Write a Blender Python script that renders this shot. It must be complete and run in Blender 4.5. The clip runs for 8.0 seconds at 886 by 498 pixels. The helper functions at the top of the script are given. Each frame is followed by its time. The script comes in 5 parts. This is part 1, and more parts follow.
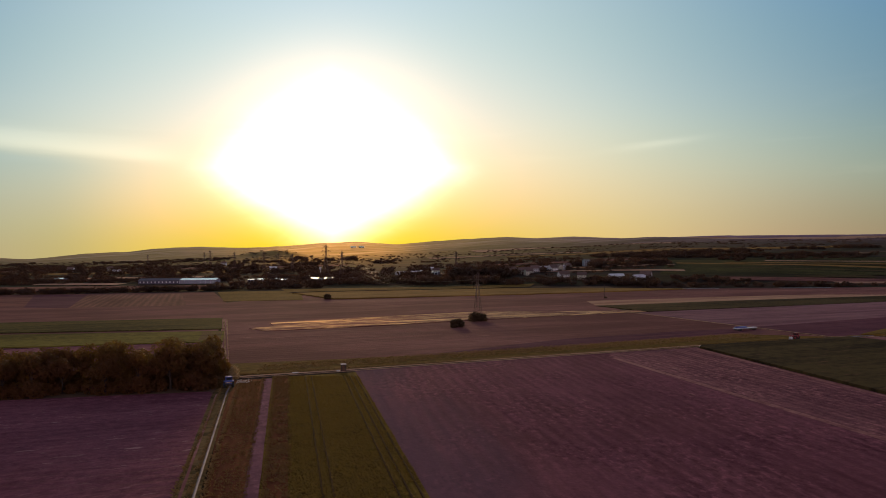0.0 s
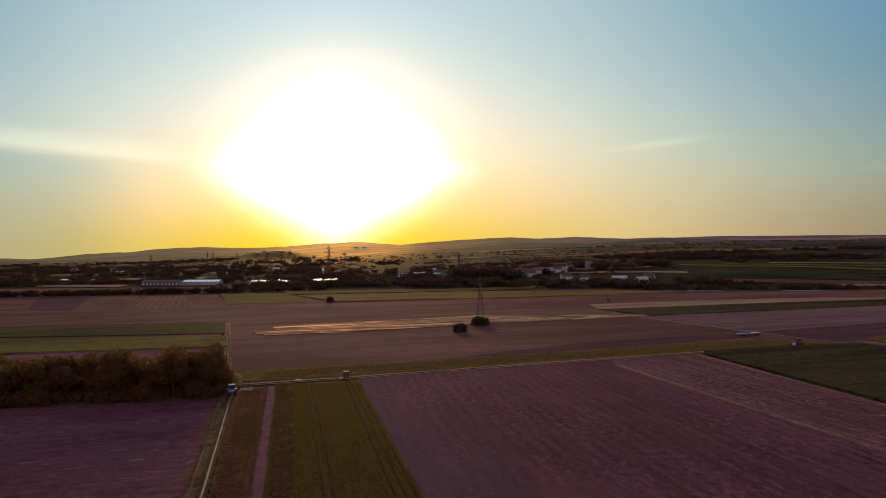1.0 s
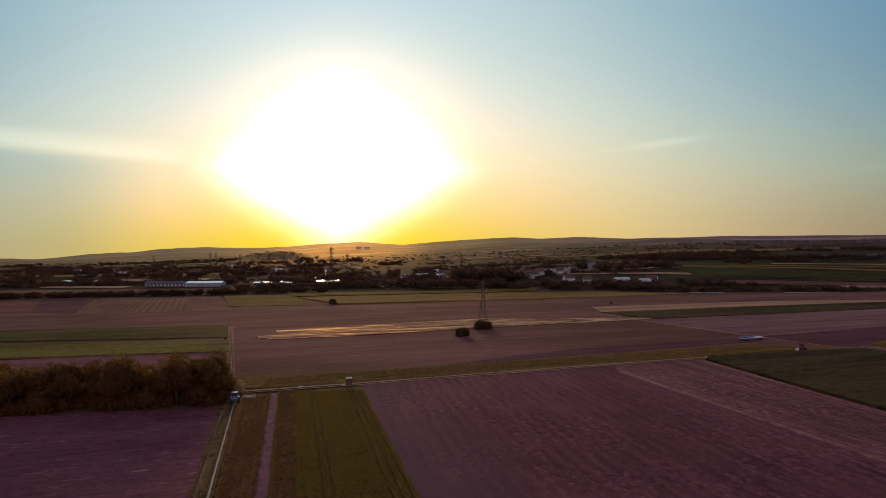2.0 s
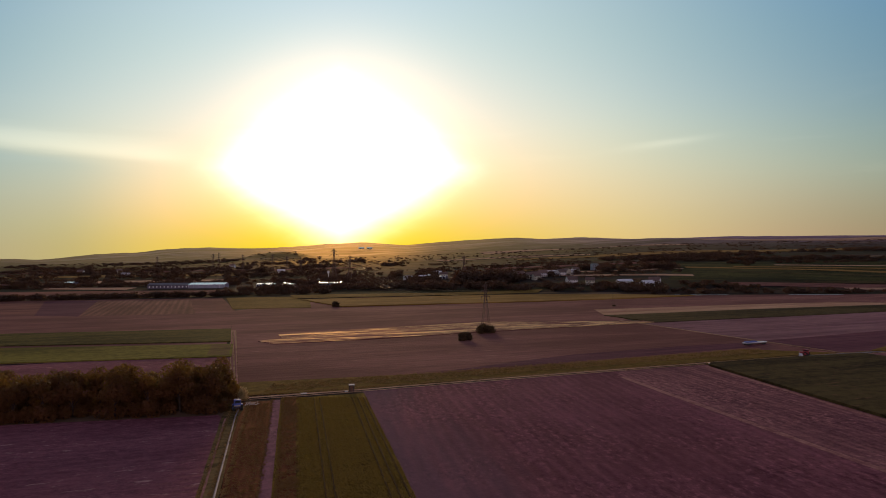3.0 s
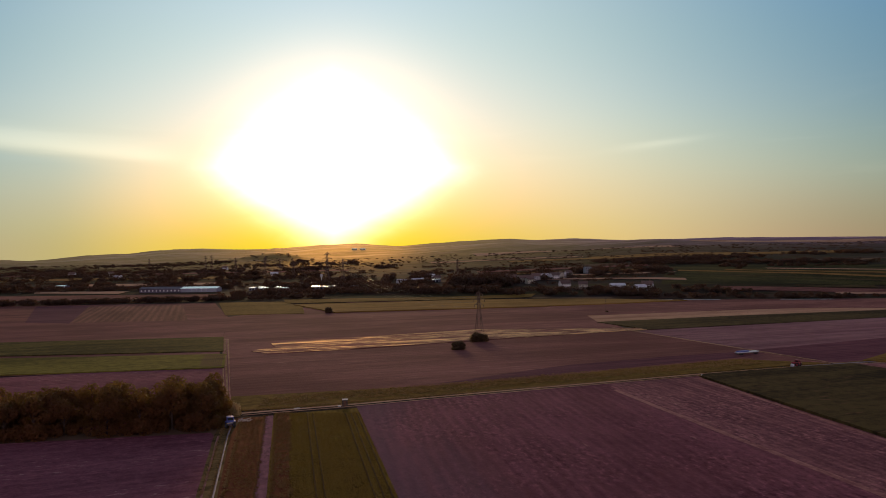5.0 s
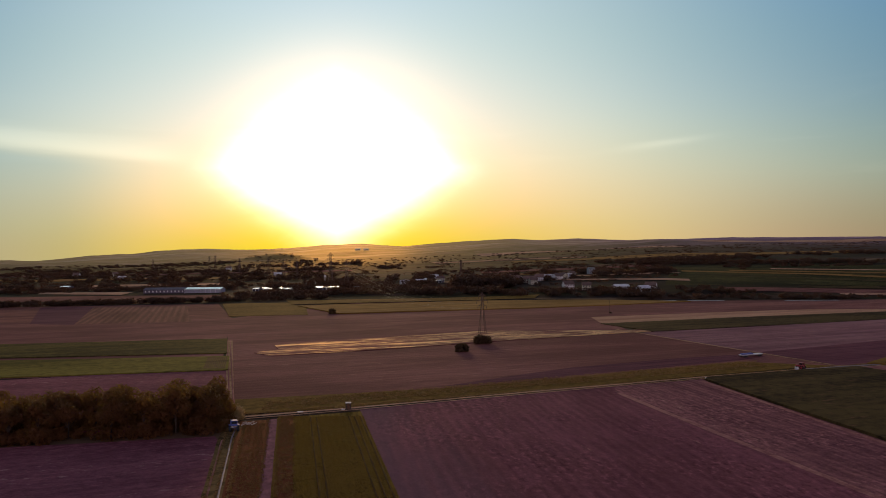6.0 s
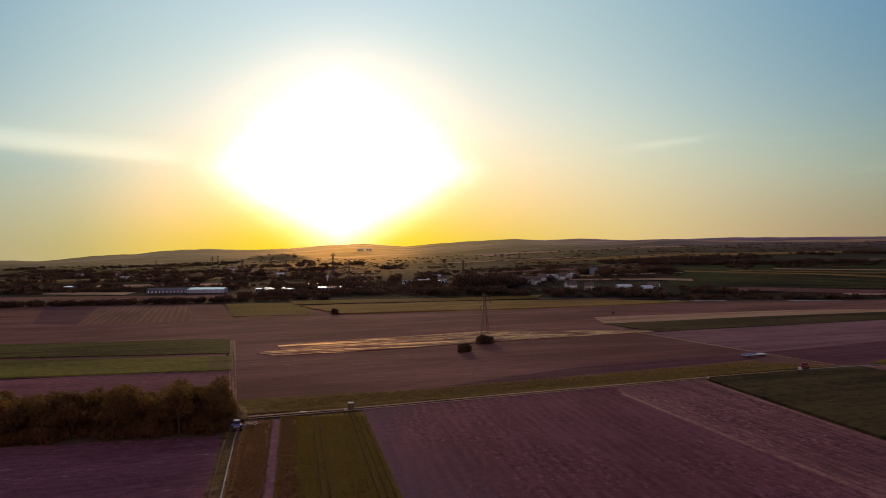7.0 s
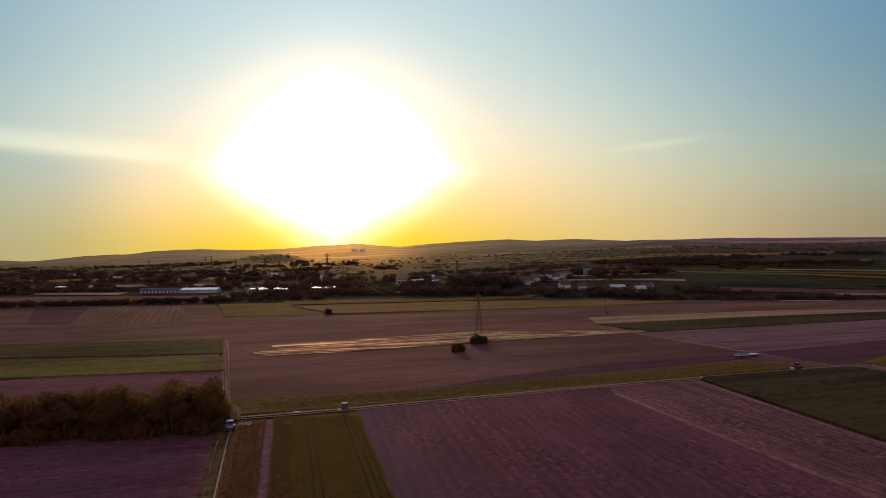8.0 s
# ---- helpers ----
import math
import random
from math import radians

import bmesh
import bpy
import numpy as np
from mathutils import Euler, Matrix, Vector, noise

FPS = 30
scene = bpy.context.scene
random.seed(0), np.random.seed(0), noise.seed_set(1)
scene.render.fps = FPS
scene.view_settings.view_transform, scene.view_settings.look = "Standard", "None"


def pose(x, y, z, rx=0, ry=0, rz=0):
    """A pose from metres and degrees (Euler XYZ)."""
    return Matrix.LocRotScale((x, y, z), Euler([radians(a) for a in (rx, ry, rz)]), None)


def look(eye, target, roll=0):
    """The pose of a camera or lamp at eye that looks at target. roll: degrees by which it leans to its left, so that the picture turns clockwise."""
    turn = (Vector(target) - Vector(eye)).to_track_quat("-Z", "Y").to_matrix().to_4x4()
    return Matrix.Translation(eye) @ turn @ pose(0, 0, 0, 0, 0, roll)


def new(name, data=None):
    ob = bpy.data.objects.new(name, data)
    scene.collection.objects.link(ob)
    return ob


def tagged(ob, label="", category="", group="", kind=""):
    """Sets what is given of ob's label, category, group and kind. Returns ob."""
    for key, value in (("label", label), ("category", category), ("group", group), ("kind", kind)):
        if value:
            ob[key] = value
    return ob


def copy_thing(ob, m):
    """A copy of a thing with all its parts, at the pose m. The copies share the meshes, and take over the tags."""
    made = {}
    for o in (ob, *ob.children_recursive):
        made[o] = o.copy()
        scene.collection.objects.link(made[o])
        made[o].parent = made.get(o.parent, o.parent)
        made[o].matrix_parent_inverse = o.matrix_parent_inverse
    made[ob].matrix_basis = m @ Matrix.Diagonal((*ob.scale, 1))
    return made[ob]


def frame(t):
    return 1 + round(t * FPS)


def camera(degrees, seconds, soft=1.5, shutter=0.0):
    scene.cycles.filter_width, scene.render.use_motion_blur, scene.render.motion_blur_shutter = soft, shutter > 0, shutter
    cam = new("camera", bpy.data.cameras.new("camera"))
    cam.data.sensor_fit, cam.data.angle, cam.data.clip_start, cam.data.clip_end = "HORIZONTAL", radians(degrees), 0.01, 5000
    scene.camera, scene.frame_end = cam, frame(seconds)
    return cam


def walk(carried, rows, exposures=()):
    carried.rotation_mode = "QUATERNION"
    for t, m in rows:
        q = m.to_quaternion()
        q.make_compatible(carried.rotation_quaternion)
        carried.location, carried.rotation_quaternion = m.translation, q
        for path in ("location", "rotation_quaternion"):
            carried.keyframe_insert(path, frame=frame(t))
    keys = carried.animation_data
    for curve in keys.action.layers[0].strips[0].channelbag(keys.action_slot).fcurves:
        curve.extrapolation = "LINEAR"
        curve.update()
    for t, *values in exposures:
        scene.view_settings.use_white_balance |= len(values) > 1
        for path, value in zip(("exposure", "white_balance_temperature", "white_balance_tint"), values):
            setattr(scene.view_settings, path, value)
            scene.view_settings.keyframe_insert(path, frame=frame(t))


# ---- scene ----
# ---------------------------------------------------------------- camera
# A drone that climbs straight up beside the fields, facing the low sun.
cam = camera(65.0, 8.0, soft=0.9)
walk(cam, [
    (0, pose(0, 0, 36.00, 90.395, 0.485, -0.000)),
    (0.5, pose(0, 0, 36.95, 90.384, 0.489, 0.109)),
    (1, pose(0, 0, 38.25, 90.396, 0.467, 0.217)),
    (1.5, pose(0, 0, 39.33, 90.369, 0.465, 0.245)),
    (1.7, pose(0, 0, 39.77, 90.369, 0.466, 0.350)),
    (2.8, pose(0, 0, 42.12, 90.367, 0.476, 0.520)),
    (3, pose(0, 0, 42.52, 90.367, 0.477, 0.645)),
    (3.5, pose(0, 0, 43.63, 90.426, 0.460, 0.497)),
    (4, pose(0, 0, 44.69, 90.411, 0.476, 0.127)),
    (4.5, pose(0, 0, 45.72, 90.388, 0.486, -0.108)),
    (4.7, pose(0, 0, 46.22, 90.388, 0.487, -0.030)),
    (5.8, pose(0, 0, 47.93, 90.385, 0.496, 0.285)),
    (6, pose(0, 0, 47.96, 90.385, 0.497, 0.366)),
    (6.5, pose(0, 0, 47.91, 90.418, 0.521, 0.495)),
    (7, pose(0, 0, 47.92, 90.402, 0.512, 0.573)),
    (7.5, pose(0, 0, 47.84, 90.407, 0.477, 0.626)),
    (8, pose(0, 0, 47.84, 90.423, 0.478, 0.072)),
], [(0, 0.0, 6600, 16), (8, 0.0, 6600, 16)])

# ---------------------------------------------------------------- world and sun
SUN_AZ = radians(-9.0)      # to the left of straight ahead
SUN_EL = radians(7.1)
SUN_DIR = Vector((math.sin(SUN_AZ) * math.cos(SUN_EL), math.cos(SUN_AZ) * math.cos(SUN_EL), math.sin(SUN_EL)))


class Nodes:
    """Short calls to build a node tree."""

    def __init__(self, tree):
        self.tree = tree
        tree.nodes.clear()

    def add(self, kind):
        return self.tree.nodes.new(kind)

    def link(self, value, socket):
        if isinstance(value, bpy.types.NodeSocket):
            self.tree.links.new(value, socket)
        elif value is not None:
            socket.default_value = value

    def math(self, op, a, b=0.0, c=0.0, clamp=False):
        n = self.add("ShaderNodeMath")
        n.operation, n.use_clamp = op, clamp
        for v, s in zip((a, b, c), n.inputs):
            self.link(v, s)
        return n.outputs[0]

    def vec(self, op, a, b=None, out=0):
        n = self.add("ShaderNodeVectorMath")
        n.operation = op
        self.link(a, n.inputs[0])
        if b is not None:
            self.link(b, n.inputs[3 if op == "SCALE" else 1])
        return n.outputs[out]

    def mix(self, fac, a, b, blend="MIX"):
        n = self.add("ShaderNodeMix")
        n.data_type, n.blend_type = "RGBA", blend
        self.link(fac, n.inputs[0])
        for v, s in ((a, n.inputs[6]), (b, n.inputs[7])):
            self.link((*v, 1.0) if isinstance(v, tuple) and len(v) == 3 else v, s)
        return n.outputs[2]

    def step(self, v, lo, hi, to_lo=0.0, to_hi=1.0):
        n = self.add("ShaderNodeMapRange")
        n.interpolation_type = "SMOOTHSTEP"
        for x, s in zip((v, lo, hi, to_lo, to_hi), n.inputs):
            self.link(x, s)
        return n.outputs[0]

    def noise(self, vector, scale, detail=3.0, rough=0.55, distort=0.0):
        n = self.add("ShaderNodeTexNoise")
        for v, key in ((vector, "Vector"), (scale, "Scale"), (detail, "Detail"), (rough, "Roughness"), (distort, "Distortion")):
            self.link(v, n.inputs[key])
        return n.outputs["Fac"]

    def add_noise_colour(self, vector, scale):
        t = self.add("ShaderNodeTexNoise")
        self.link(vector, t.inputs["Vector"])
        t.inputs["Scale"].default_value = scale
        return t.outputs["Color"]

    def stretch(self, vector, sx, sy, sz, turn=0.0):
        n = self.add("ShaderNodeMapping")
        self.link(vector, n.inputs[0])
        n.inputs["Rotation"].default_value = (0, 0, turn)
        n.inputs["Scale"].default_value = (sx, sy, sz)
        return n.outputs[0]


def build_world():
    world = bpy.data.worlds.new("evening_sky")
    scene.world = world
    world.use_nodes = True
    n = Nodes(world.node_tree)
    sky = n.add("ShaderNodeTexSky")
    sky.sky_type, sky.sun_disc, sky.sun_elevation, sky.sun_rotation = "NISHITA", False, SUN_EL, SUN_AZ
    sky.air_density, sky.dust_density, sky.ozone_density = 1.0, 0.2, 2.0
    way = n.add("ShaderNodeTexCoord").outputs["Generated"]
    parts = n.add("ShaderNodeSeparateXYZ")
    n.link(way, parts.inputs[0])
    x, y, z = parts.outputs
    near = n.vec("DOT_PRODUCT", way, tuple(SUN_DIR), out=1)
    angle = n.math("ARCCOSINE", n.math("MINIMUM", near, 0.99999))

    def bell(v, width, power=2.0):
        return n.math("POWER", math.e, n.math("MULTIPLY", n.math("POWER", n.math("ABSOLUTE", n.math("DIVIDE", v, width)), power), -1.0))

    # the open sky all round: clear air, a wide warm glow on the sun's side, pale haze at the horizon
    wide = n.math("MULTIPLY", n.math("POWER", math.e, n.math("MULTIPLY", angle, -1 / radians(GLOW_REACH))), GLOW_WIDE)
    glow = n.vec("SCALE", n.mix(n.step(z, 0.0, 0.23), GLOW_LOW, GLOW_HIGH), wide)
    veil = n.math("MULTIPLY", n.step(z, 0.26, -0.02), HORIZON_HAZE)
    warm = n.vec("SCALE", HORIZON_TINT, veil)
    base = n.vec("SCALE", n.vec("MINIMUM", sky.outputs[0], (3.7, 4.3, 4.7)), n.step(z, -0.06, 0.22, SKY_STRENGTH * 0.3, SKY_STRENGTH))
    base = n.vec("MULTIPLY", base, n.mix(n.step(z, 0.04, 0.24), SKY_TINT_LOW, SKY_TINT))
    # the rosy band of the sky opposite a low sun
    back = n.vec("SCALE", BACK_TINT, n.math("MULTIPLY", n.step(near, 0.25, -0.85), n.step(z, 0.95, 0.10, 0.25, BACK_GLOW)))
    around = n.vec("ADD", n.vec("ADD", base, back), n.vec("ADD", glow, warm))

    # the hazy air round the sun, in slopes beside it (side) and above the horizon (rise)
    ahead = n.math("MAXIMUM", y, 0.05)
    p, q = n.math("DIVIDE", x, ahead), n.math("MAXIMUM", n.math("DIVIDE", z, ahead), 0.0)
    side = n.math("SUBTRACT", p, SUN_DIR.x / SUN_DIR.y)
    rise = n.math("SUBTRACT", q, SUN_DIR.z / SUN_DIR.y)
    ragged = n.noise(n.stretch(way, 3.0, 3.0, 9.0), 2.2, 4.0, 0.55, 0.5)
    fade = n.mix(bell(side, 0.499), (0.173, 0.440, 0.830), (1.0, 1.0, 1.0))
    air = n.vec("MULTIPLY", n.mix(n.math("DIVIDE", q, 0.36, clamp=True), (0.160, 0.395, 0.050), (0.385, 0.462, 0.475)), fade)
    ring = n.math("ADD", n.math("POWER", n.math("DIVIDE", side, 0.146), 2.0), n.math("POWER", n.math("DIVIDE", rise, 0.140), 2.0))
    halo = n.vec("SCALE", (0.95, 0.66, 0.38), bell(ring, 1.0, 1.22))
    flank = n.math("SQRT", n.math("ADD", n.math("POWER", n.math("DIVIDE", side, 0.420), 2.0), 0.02))
    low = n.math("MULTIPLY", n.math("POWER", math.e, n.math("MULTIPLY", flank, -1.0)), bell(q, 0.220))
    amber = n.vec("SCALE", (2.27, 0.400, 0.016), low)
    belt = n.vec("SCALE", (0.098, 0.504, 0.593), n.math("MULTIPLY", bell(side, 0.70), bell(q, 0.430)))
    dip = n.math("MULTIPLY", bell(side, 0.566, 1.7), bell(q, 0.120))
    thick = n.mix(dip, (1.0, 1.0, 1.0), (0.526, 0.49, 0.03))
    deep = n.math("MULTIPLY", bell(side, 0.265, 1.5), bell(q, 0.041))
    thick = n.vec("MULTIPLY", thick, n.mix(deep, (1.0, 1.0, 1.0), (0.69, 1.0, 0.03)))
    haze = n.vec("MULTIPLY", n.vec("ADD", n.vec("ADD", air, halo), n.vec("ADD", amber, belt)), thick)
    # greener air half way up beside the sun, greyer above, rosier close over the horizon
    beside = n.math("SUBTRACT", 1.0, bell(side, 0.30))
    haze = n.vec("MULTIPLY", haze, n.mix(n.math("MULTIPLY", beside, bell(n.math("SUBTRACT", q, 0.145), 0.080)), (1.0, 1.0, 1.0), (0.96, 1.06, 1.02)))
    haze = n.vec("MULTIPLY", haze, n.mix(n.math("MULTIPLY", beside, n.step(q, 0.19, 0.36)), (1.0, 1.0, 1.0), (1.16, 1.03, 0.89)))
    haze = n.vec("MULTIPLY", haze, n.mix(n.math("MULTIPLY", beside, n.step(q, 0.055, 0.0)), (1.0, 1.0, 1.0), (1.05, 0.95, 1.02)))
    haze = n.vec("MULTIPLY", haze, n.mix(n.math("MULTIPLY", n.step(p, 0.22, 0.62), n.step(q, 0.13, 0.02)), (1.0, 1.0, 1.0), (0.90, 0.79, 0.80)))
    # the blinding core is drawn out sideways by the layered haze
    spread = n.math("ADD", n.math("POWER", n.math("ABSOLUTE", n.math("DIVIDE", side, 0.156)), 1.2), n.math("POWER", n.math("ABSOLUTE", n.math("DIVIDE", rise, 0.112)), 1.2))
    spread = n.math("MULTIPLY", n.math("POWER", spread, 1 / 1.2), n.math("ADD", 0.88, n.math("MULTIPLY", ragged, 0.24)))
    core = n.vec("SCALE", (2.2, 1.7, 1.8), bell(spread, 1.0, 4.2))
    front = n.math("MULTIPLY", n.math("MULTIPLY", n.step(near, 0.45, 0.70), n.step(y, 0.1, 0.3)), 0.94)
    # thin high cloud: faint wisps, one short streak, and a longer bank low beside the sun with duller air under it
    streak = n.noise(n.stretch(way, 1.2, 1.2, 12.0, 0.0), 2.6, 5.0, 0.55, 0.5)
    wisp = n.math("MULTIPLY", n.step(streak, 0.52, 0.80), n.math("MULTIPLY", n.step(z, 0.05, 0.12), n.step(z, 0.24, 0.16)))
    dash_line = n.math("SUBTRACT", q, n.math("ADD", 0.112, n.math("MULTIPLY", p, 0.14)))
    dash = n.math("MULTIPLY", bell(n.math("SUBTRACT", p, 0.315), 0.055), bell(n.math("SUBTRACT", dash_line, n.math("MULTIPLY", n.math("SUBTRACT", streak, 0.5), 0.010)), 0.0055))
    bank_line = n.math("ADD", n.math("ADD", 0.0835, n.math("MULTIPLY", p, -0.123)), n.math("MULTIPLY", n.math("SUBTRACT", streak, 0.5), 0.022))
    over = n.math("SUBTRACT", q, bank_line)
    edge = n.math("MULTIPLY", n.step(over, -0.008, 0.010), n.step(over, 0.042, 0.010))
    forward = n.step(y, 0.0, 0.3)
    bank = n.math("MULTIPLY", n.math("MULTIPLY", edge, n.step(p, -0.33, -0.44)), forward)
    under = n.math("MULTIPLY", n.math("MULTIPLY", n.step(over, 0.008, -0.022), n.step(p, -0.39, -0.58)), forward)
    cloud = n.math("ADD", n.math("MULTIPLY", wisp, 0.03), n.math("ADD", n.math("MULTIPLY", bank, 0.15), n.math("MULTIPLY", dash, 0.085)))
    wisps = n.vec("SCALE", (1.0, 0.93, 0.68), cloud)
    total = n.mix(front, around, n.vec("ADD", haze, core))
    total = n.vec("MULTIPLY", total, n.mix(under, (1.0, 1.0, 1.0), (0.72, 0.83, 0.95)))
    bg = n.add("ShaderNodeBackground")
    n.link(n.vec("ADD", total, wisps), bg.inputs[0])
    n.link(bg.outputs[0], n.add("ShaderNodeOutputWorld").inputs[0])


SKY_STRENGTH, SKY_TINT, SKY_TINT_LOW = 0.064, (0.48, 1.06, 1.34), (0.61, 0.95, 0.74)
BACK_TINT, BACK_GLOW = (1.0, 0.66, 0.70), 0.43
GLOW_WIDE, GLOW_REACH = 1.28, 17.0
GLOW_LOW, GLOW_HIGH = (0.93, 0.56, 0.05), (1.0, 0.91, 0.61)
HORIZON_TINT, HORIZON_HAZE = (0.95, 0.87, 0.64), 0.31
build_world()

sun = new("sun", bpy.data.lights.new("sun", "SUN"))
sun.data.energy, sun.data.angle, sun.data.color = 1.4, radians(11), (1.0, 0.65, 0.30)
sun.matrix_world = look(SUN_DIR * 50, (0, 0, 0))

# ---------------------------------------------------------------- materials
GRID = radians(19.6)        # the lane's direction; the fields lie along it


def material(name):
    m = bpy.data.materials.new(name)
    m.use_nodes = True
    return m, Nodes(m.node_tree)


def finish(n, colour, rough=0.85, spec=0.3, bump=None, height=0.1, strength=0.6, metal=0.0, through_light=None, shine=None, share=0.3):
    """Principled surface with relief; through_light: how much passes through, for leaves."""
    p = n.add("ShaderNodeBsdfPrincipled")
    n.link((*colour, 1.0) if isinstance(colour, tuple) else colour, p.inputs["Base Color"])
    n.link(rough, p.inputs["Roughness"])
    n.link(metal, p.inputs["Metallic"])
    n.link(spec, p.inputs["Specular IOR Level"])
    if bump is not None:
        b = n.add("ShaderNodeBump")
        b.inputs["Distance"].default_value, b.inputs["Strength"].default_value = height, strength
        n.link(bump, b.inputs["Height"])
        n.link(b.outputs[0], p.inputs["Normal"])
    shader = p.outputs[0]
    if through_light:
        t = n.add("ShaderNodeBsdfTranslucent")
        n.link((*through_light, 1.0), t.inputs[0])
        add = n.add("ShaderNodeMixShader")
        add.inputs[0].default_value = share
        n.link(shader, add.inputs[1])
        n.link(t.outputs[0], add.inputs[2])
        shader = add.outputs[0]
    if shine:
        # dry stalks and leaves that gleam warm against a low sun; on far land, painted haze: (colour, share, roughness)
        g = n.add("ShaderNodeBsdfGlossy")
        n.link((*shine[0], 1.0) if isinstance(shine[0], tuple) else shine[0], g.inputs["Color"])
        n.link(shine[2], g.inputs["Roughness"])
        both = n.add("ShaderNodeMixShader")
        n.link(shine[1], both.inputs[0])
        n.link(shader, both.inputs[1])
        n.link(g.outputs[0], both.inputs[2])
        shader = both.outputs[0]
    n.link(shader, n.add("ShaderNodeOutputMaterial").inputs[0])


def field_material(name, dark, light, turn, row=0.0, depth=0.35, patch=0.5, straw=None, straw_cut=0.62, relief=0.25, rough=1.0, spec=0.02, straw_long=0.12, straw_gate=True, lines=0.5, blotch=0.0, crumb=0.0, bend=2.5, smooth=None, gleam=0.0):
    """Tilled or planted land: broad patches, clods or plants, and rows along the angle turn, row metres apart."""
    m, n = material(name)
    at = n.add("ShaderNodeTexCoord").outputs["Object"]
    along = n.stretch(at, 1, 1, 1, -turn)
    broad = n.noise(n.stretch(along, 0.35, 1.0, 1.0), 0.022, 4.0, 0.55, 0.4)
    mid = n.noise(n.stretch(along, 0.16, 1.0, 1.0), 0.42, 5.0, 0.75)
    fine = n.noise(at, 1.3, 5.0, 0.75)
    streak = n.noise(n.stretch(along, 0.07, 1.0, 1.0), 0.12, 4.0, 0.65, 0.2)
    grains = n.math("ADD", n.math("MULTIPLY", mid, 0.35), n.math("MULTIPLY", fine, 0.35))
    mask = n.math("ADD", n.math("MULTIPLY", broad, patch), n.math("ADD", grains, n.math("MULTIPLY", streak, lines)))
    middle = 0.35 + 0.5 * lines + 0.5 * patch + 0.5 * blotch
    if blotch:
        mask = n.math("ADD", mask, n.math("MULTIPLY", n.noise(at, 0.30, 4.0, 0.65), blotch))
    mask = n.step(mask, middle - 0.15, middle + 0.15)
    height = n.math("ADD", n.math("MULTIPLY", fine, 0.7), n.math("MULTIPLY", mid, 0.6))
    colour = n.mix(mask, dark, light)
    if row:
        w = n.add("ShaderNodeTexWave")
        w.wave_type, w.bands_direction, w.wave_profile = "BANDS", "Y", "SIN"
        n.link(along, w.inputs["Vector"])
        for key, v in (("Scale", 0.314 / row), ("Distortion", bend), ("Detail", 3.0), ("Detail Scale", 0.25)):
            w.inputs[key].default_value = v
        band = n.math("MULTIPLY", w.outputs["Fac"], n.step(n.noise(along, 0.06, 2.0), 0.30, 0.62)) if bend > 1 else w.outputs["Fac"]
        colour = n.mix(n.math("MULTIPLY", band, depth), colour, tuple(c * 0.35 for c in dark))
        height = n.math("ADD", height, n.math("MULTIPLY", w.outputs["Fac"], -0.5))
    if straw:
        bits = n.noise(n.stretch(along, straw_long, 1.0, 1.0), 0.55 if straw_gate else 0.22, 5.0, 0.7, 0.3 if straw_gate else 1.4)
        bits = n.step(bits, straw_cut, straw_cut + 0.14)
        if straw_gate:
            bits = n.math("MULTIPLY", bits, n.step(broad, 0.46, 0.60))
        colour = n.mix(bits, colour, straw)
    if crumb:
        bit = n.noise(n.stretch(along, 0.6, 1.0, 1.0), 0.75, 3.0, 0.6)
        gate = n.math("MULTIPLY", n.step(n.noise(at, 0.035, 3.0, 0.6), 0.40, 0.62, 0.25, 1.0), crumb)
        colour = n.mix(n.math("MULTIPLY", n.step(bit, 0.46, 0.38), gate), colour, tuple(c * 0.45 for c in dark))
        colour = n.mix(n.math("MULTIPLY", n.step(bit, 0.55, 0.64), gate), colour, tuple(min(0.6, c * 1.55) for c in light))
        height = n.math("ADD", height, n.math("MULTIPLY", bit, 0.8 * crumb))
    if smooth:
        # a rolled headland along one edge of the field, fading into the tilled land
        (ex, ey), way, reach, tone = smooth
        off = n.vec("DOT_PRODUCT", n.vec("SUBTRACT", at, (ex, ey, 0.0)), (math.cos(way), math.sin(way), 0.0), out=1)
        off = n.math("ADD", off, n.math("MULTIPLY", n.math("SUBTRACT", broad, 0.5), reach * 1.6))
        off = n.math("ADD", off, n.math("MULTIPLY", n.math("SUBTRACT", streak, 0.5), reach * 1.2))
        worn = n.math("MULTIPLY", n.step(off, reach, reach * 0.1), 0.62)
        colour = n.mix(worn, colour, n.mix(fine, tuple(c * 0.85 for c in tone), tuple(c * 1.15 for c in tone)))
    finish(n, colour, rough, spec, height, relief, 0.8, shine=((0.95, 0.60, 0.28), n.math("MULTIPLY", bits, gleam), 0.5) if gleam else None)
    return m


def plain_material(name, a, b, scale=2.0, rough=0.7, spec=0.4, relief=0.01, metal=0.0, vary=0.0):
    """A surface of one colour with wear: two scales of noise between a and b; vary: by object."""
    m, n = material(name)
    at = n.add("ShaderNodeTexCoord").outputs["Object"]
    big, small = n.noise(at, scale * 0.25, 3.0), n.noise(at, scale * 4.0, 4.0, 0.7)
    mask = n.step(n.math("ADD", n.math("MULTIPLY", big, 0.6), n.math("MULTIPLY", small, 0.4)), 0.35, 0.65)
    colour = n.mix(mask, a, b)
    if vary:
        h = n.add("ShaderNodeHueSaturation")
        n.link(n.math("ADD", 1.0 - vary, n.math("MULTIPLY", n.add("ShaderNodeObjectInfo").outputs["Random"], 2 * vary)), h.inputs["Value"])
        n.link(colour, h.inputs["Color"])
        colour = h.outputs[0]
    finish(n, colour, rough, spec, small, relief, 0.5, metal)
    return m


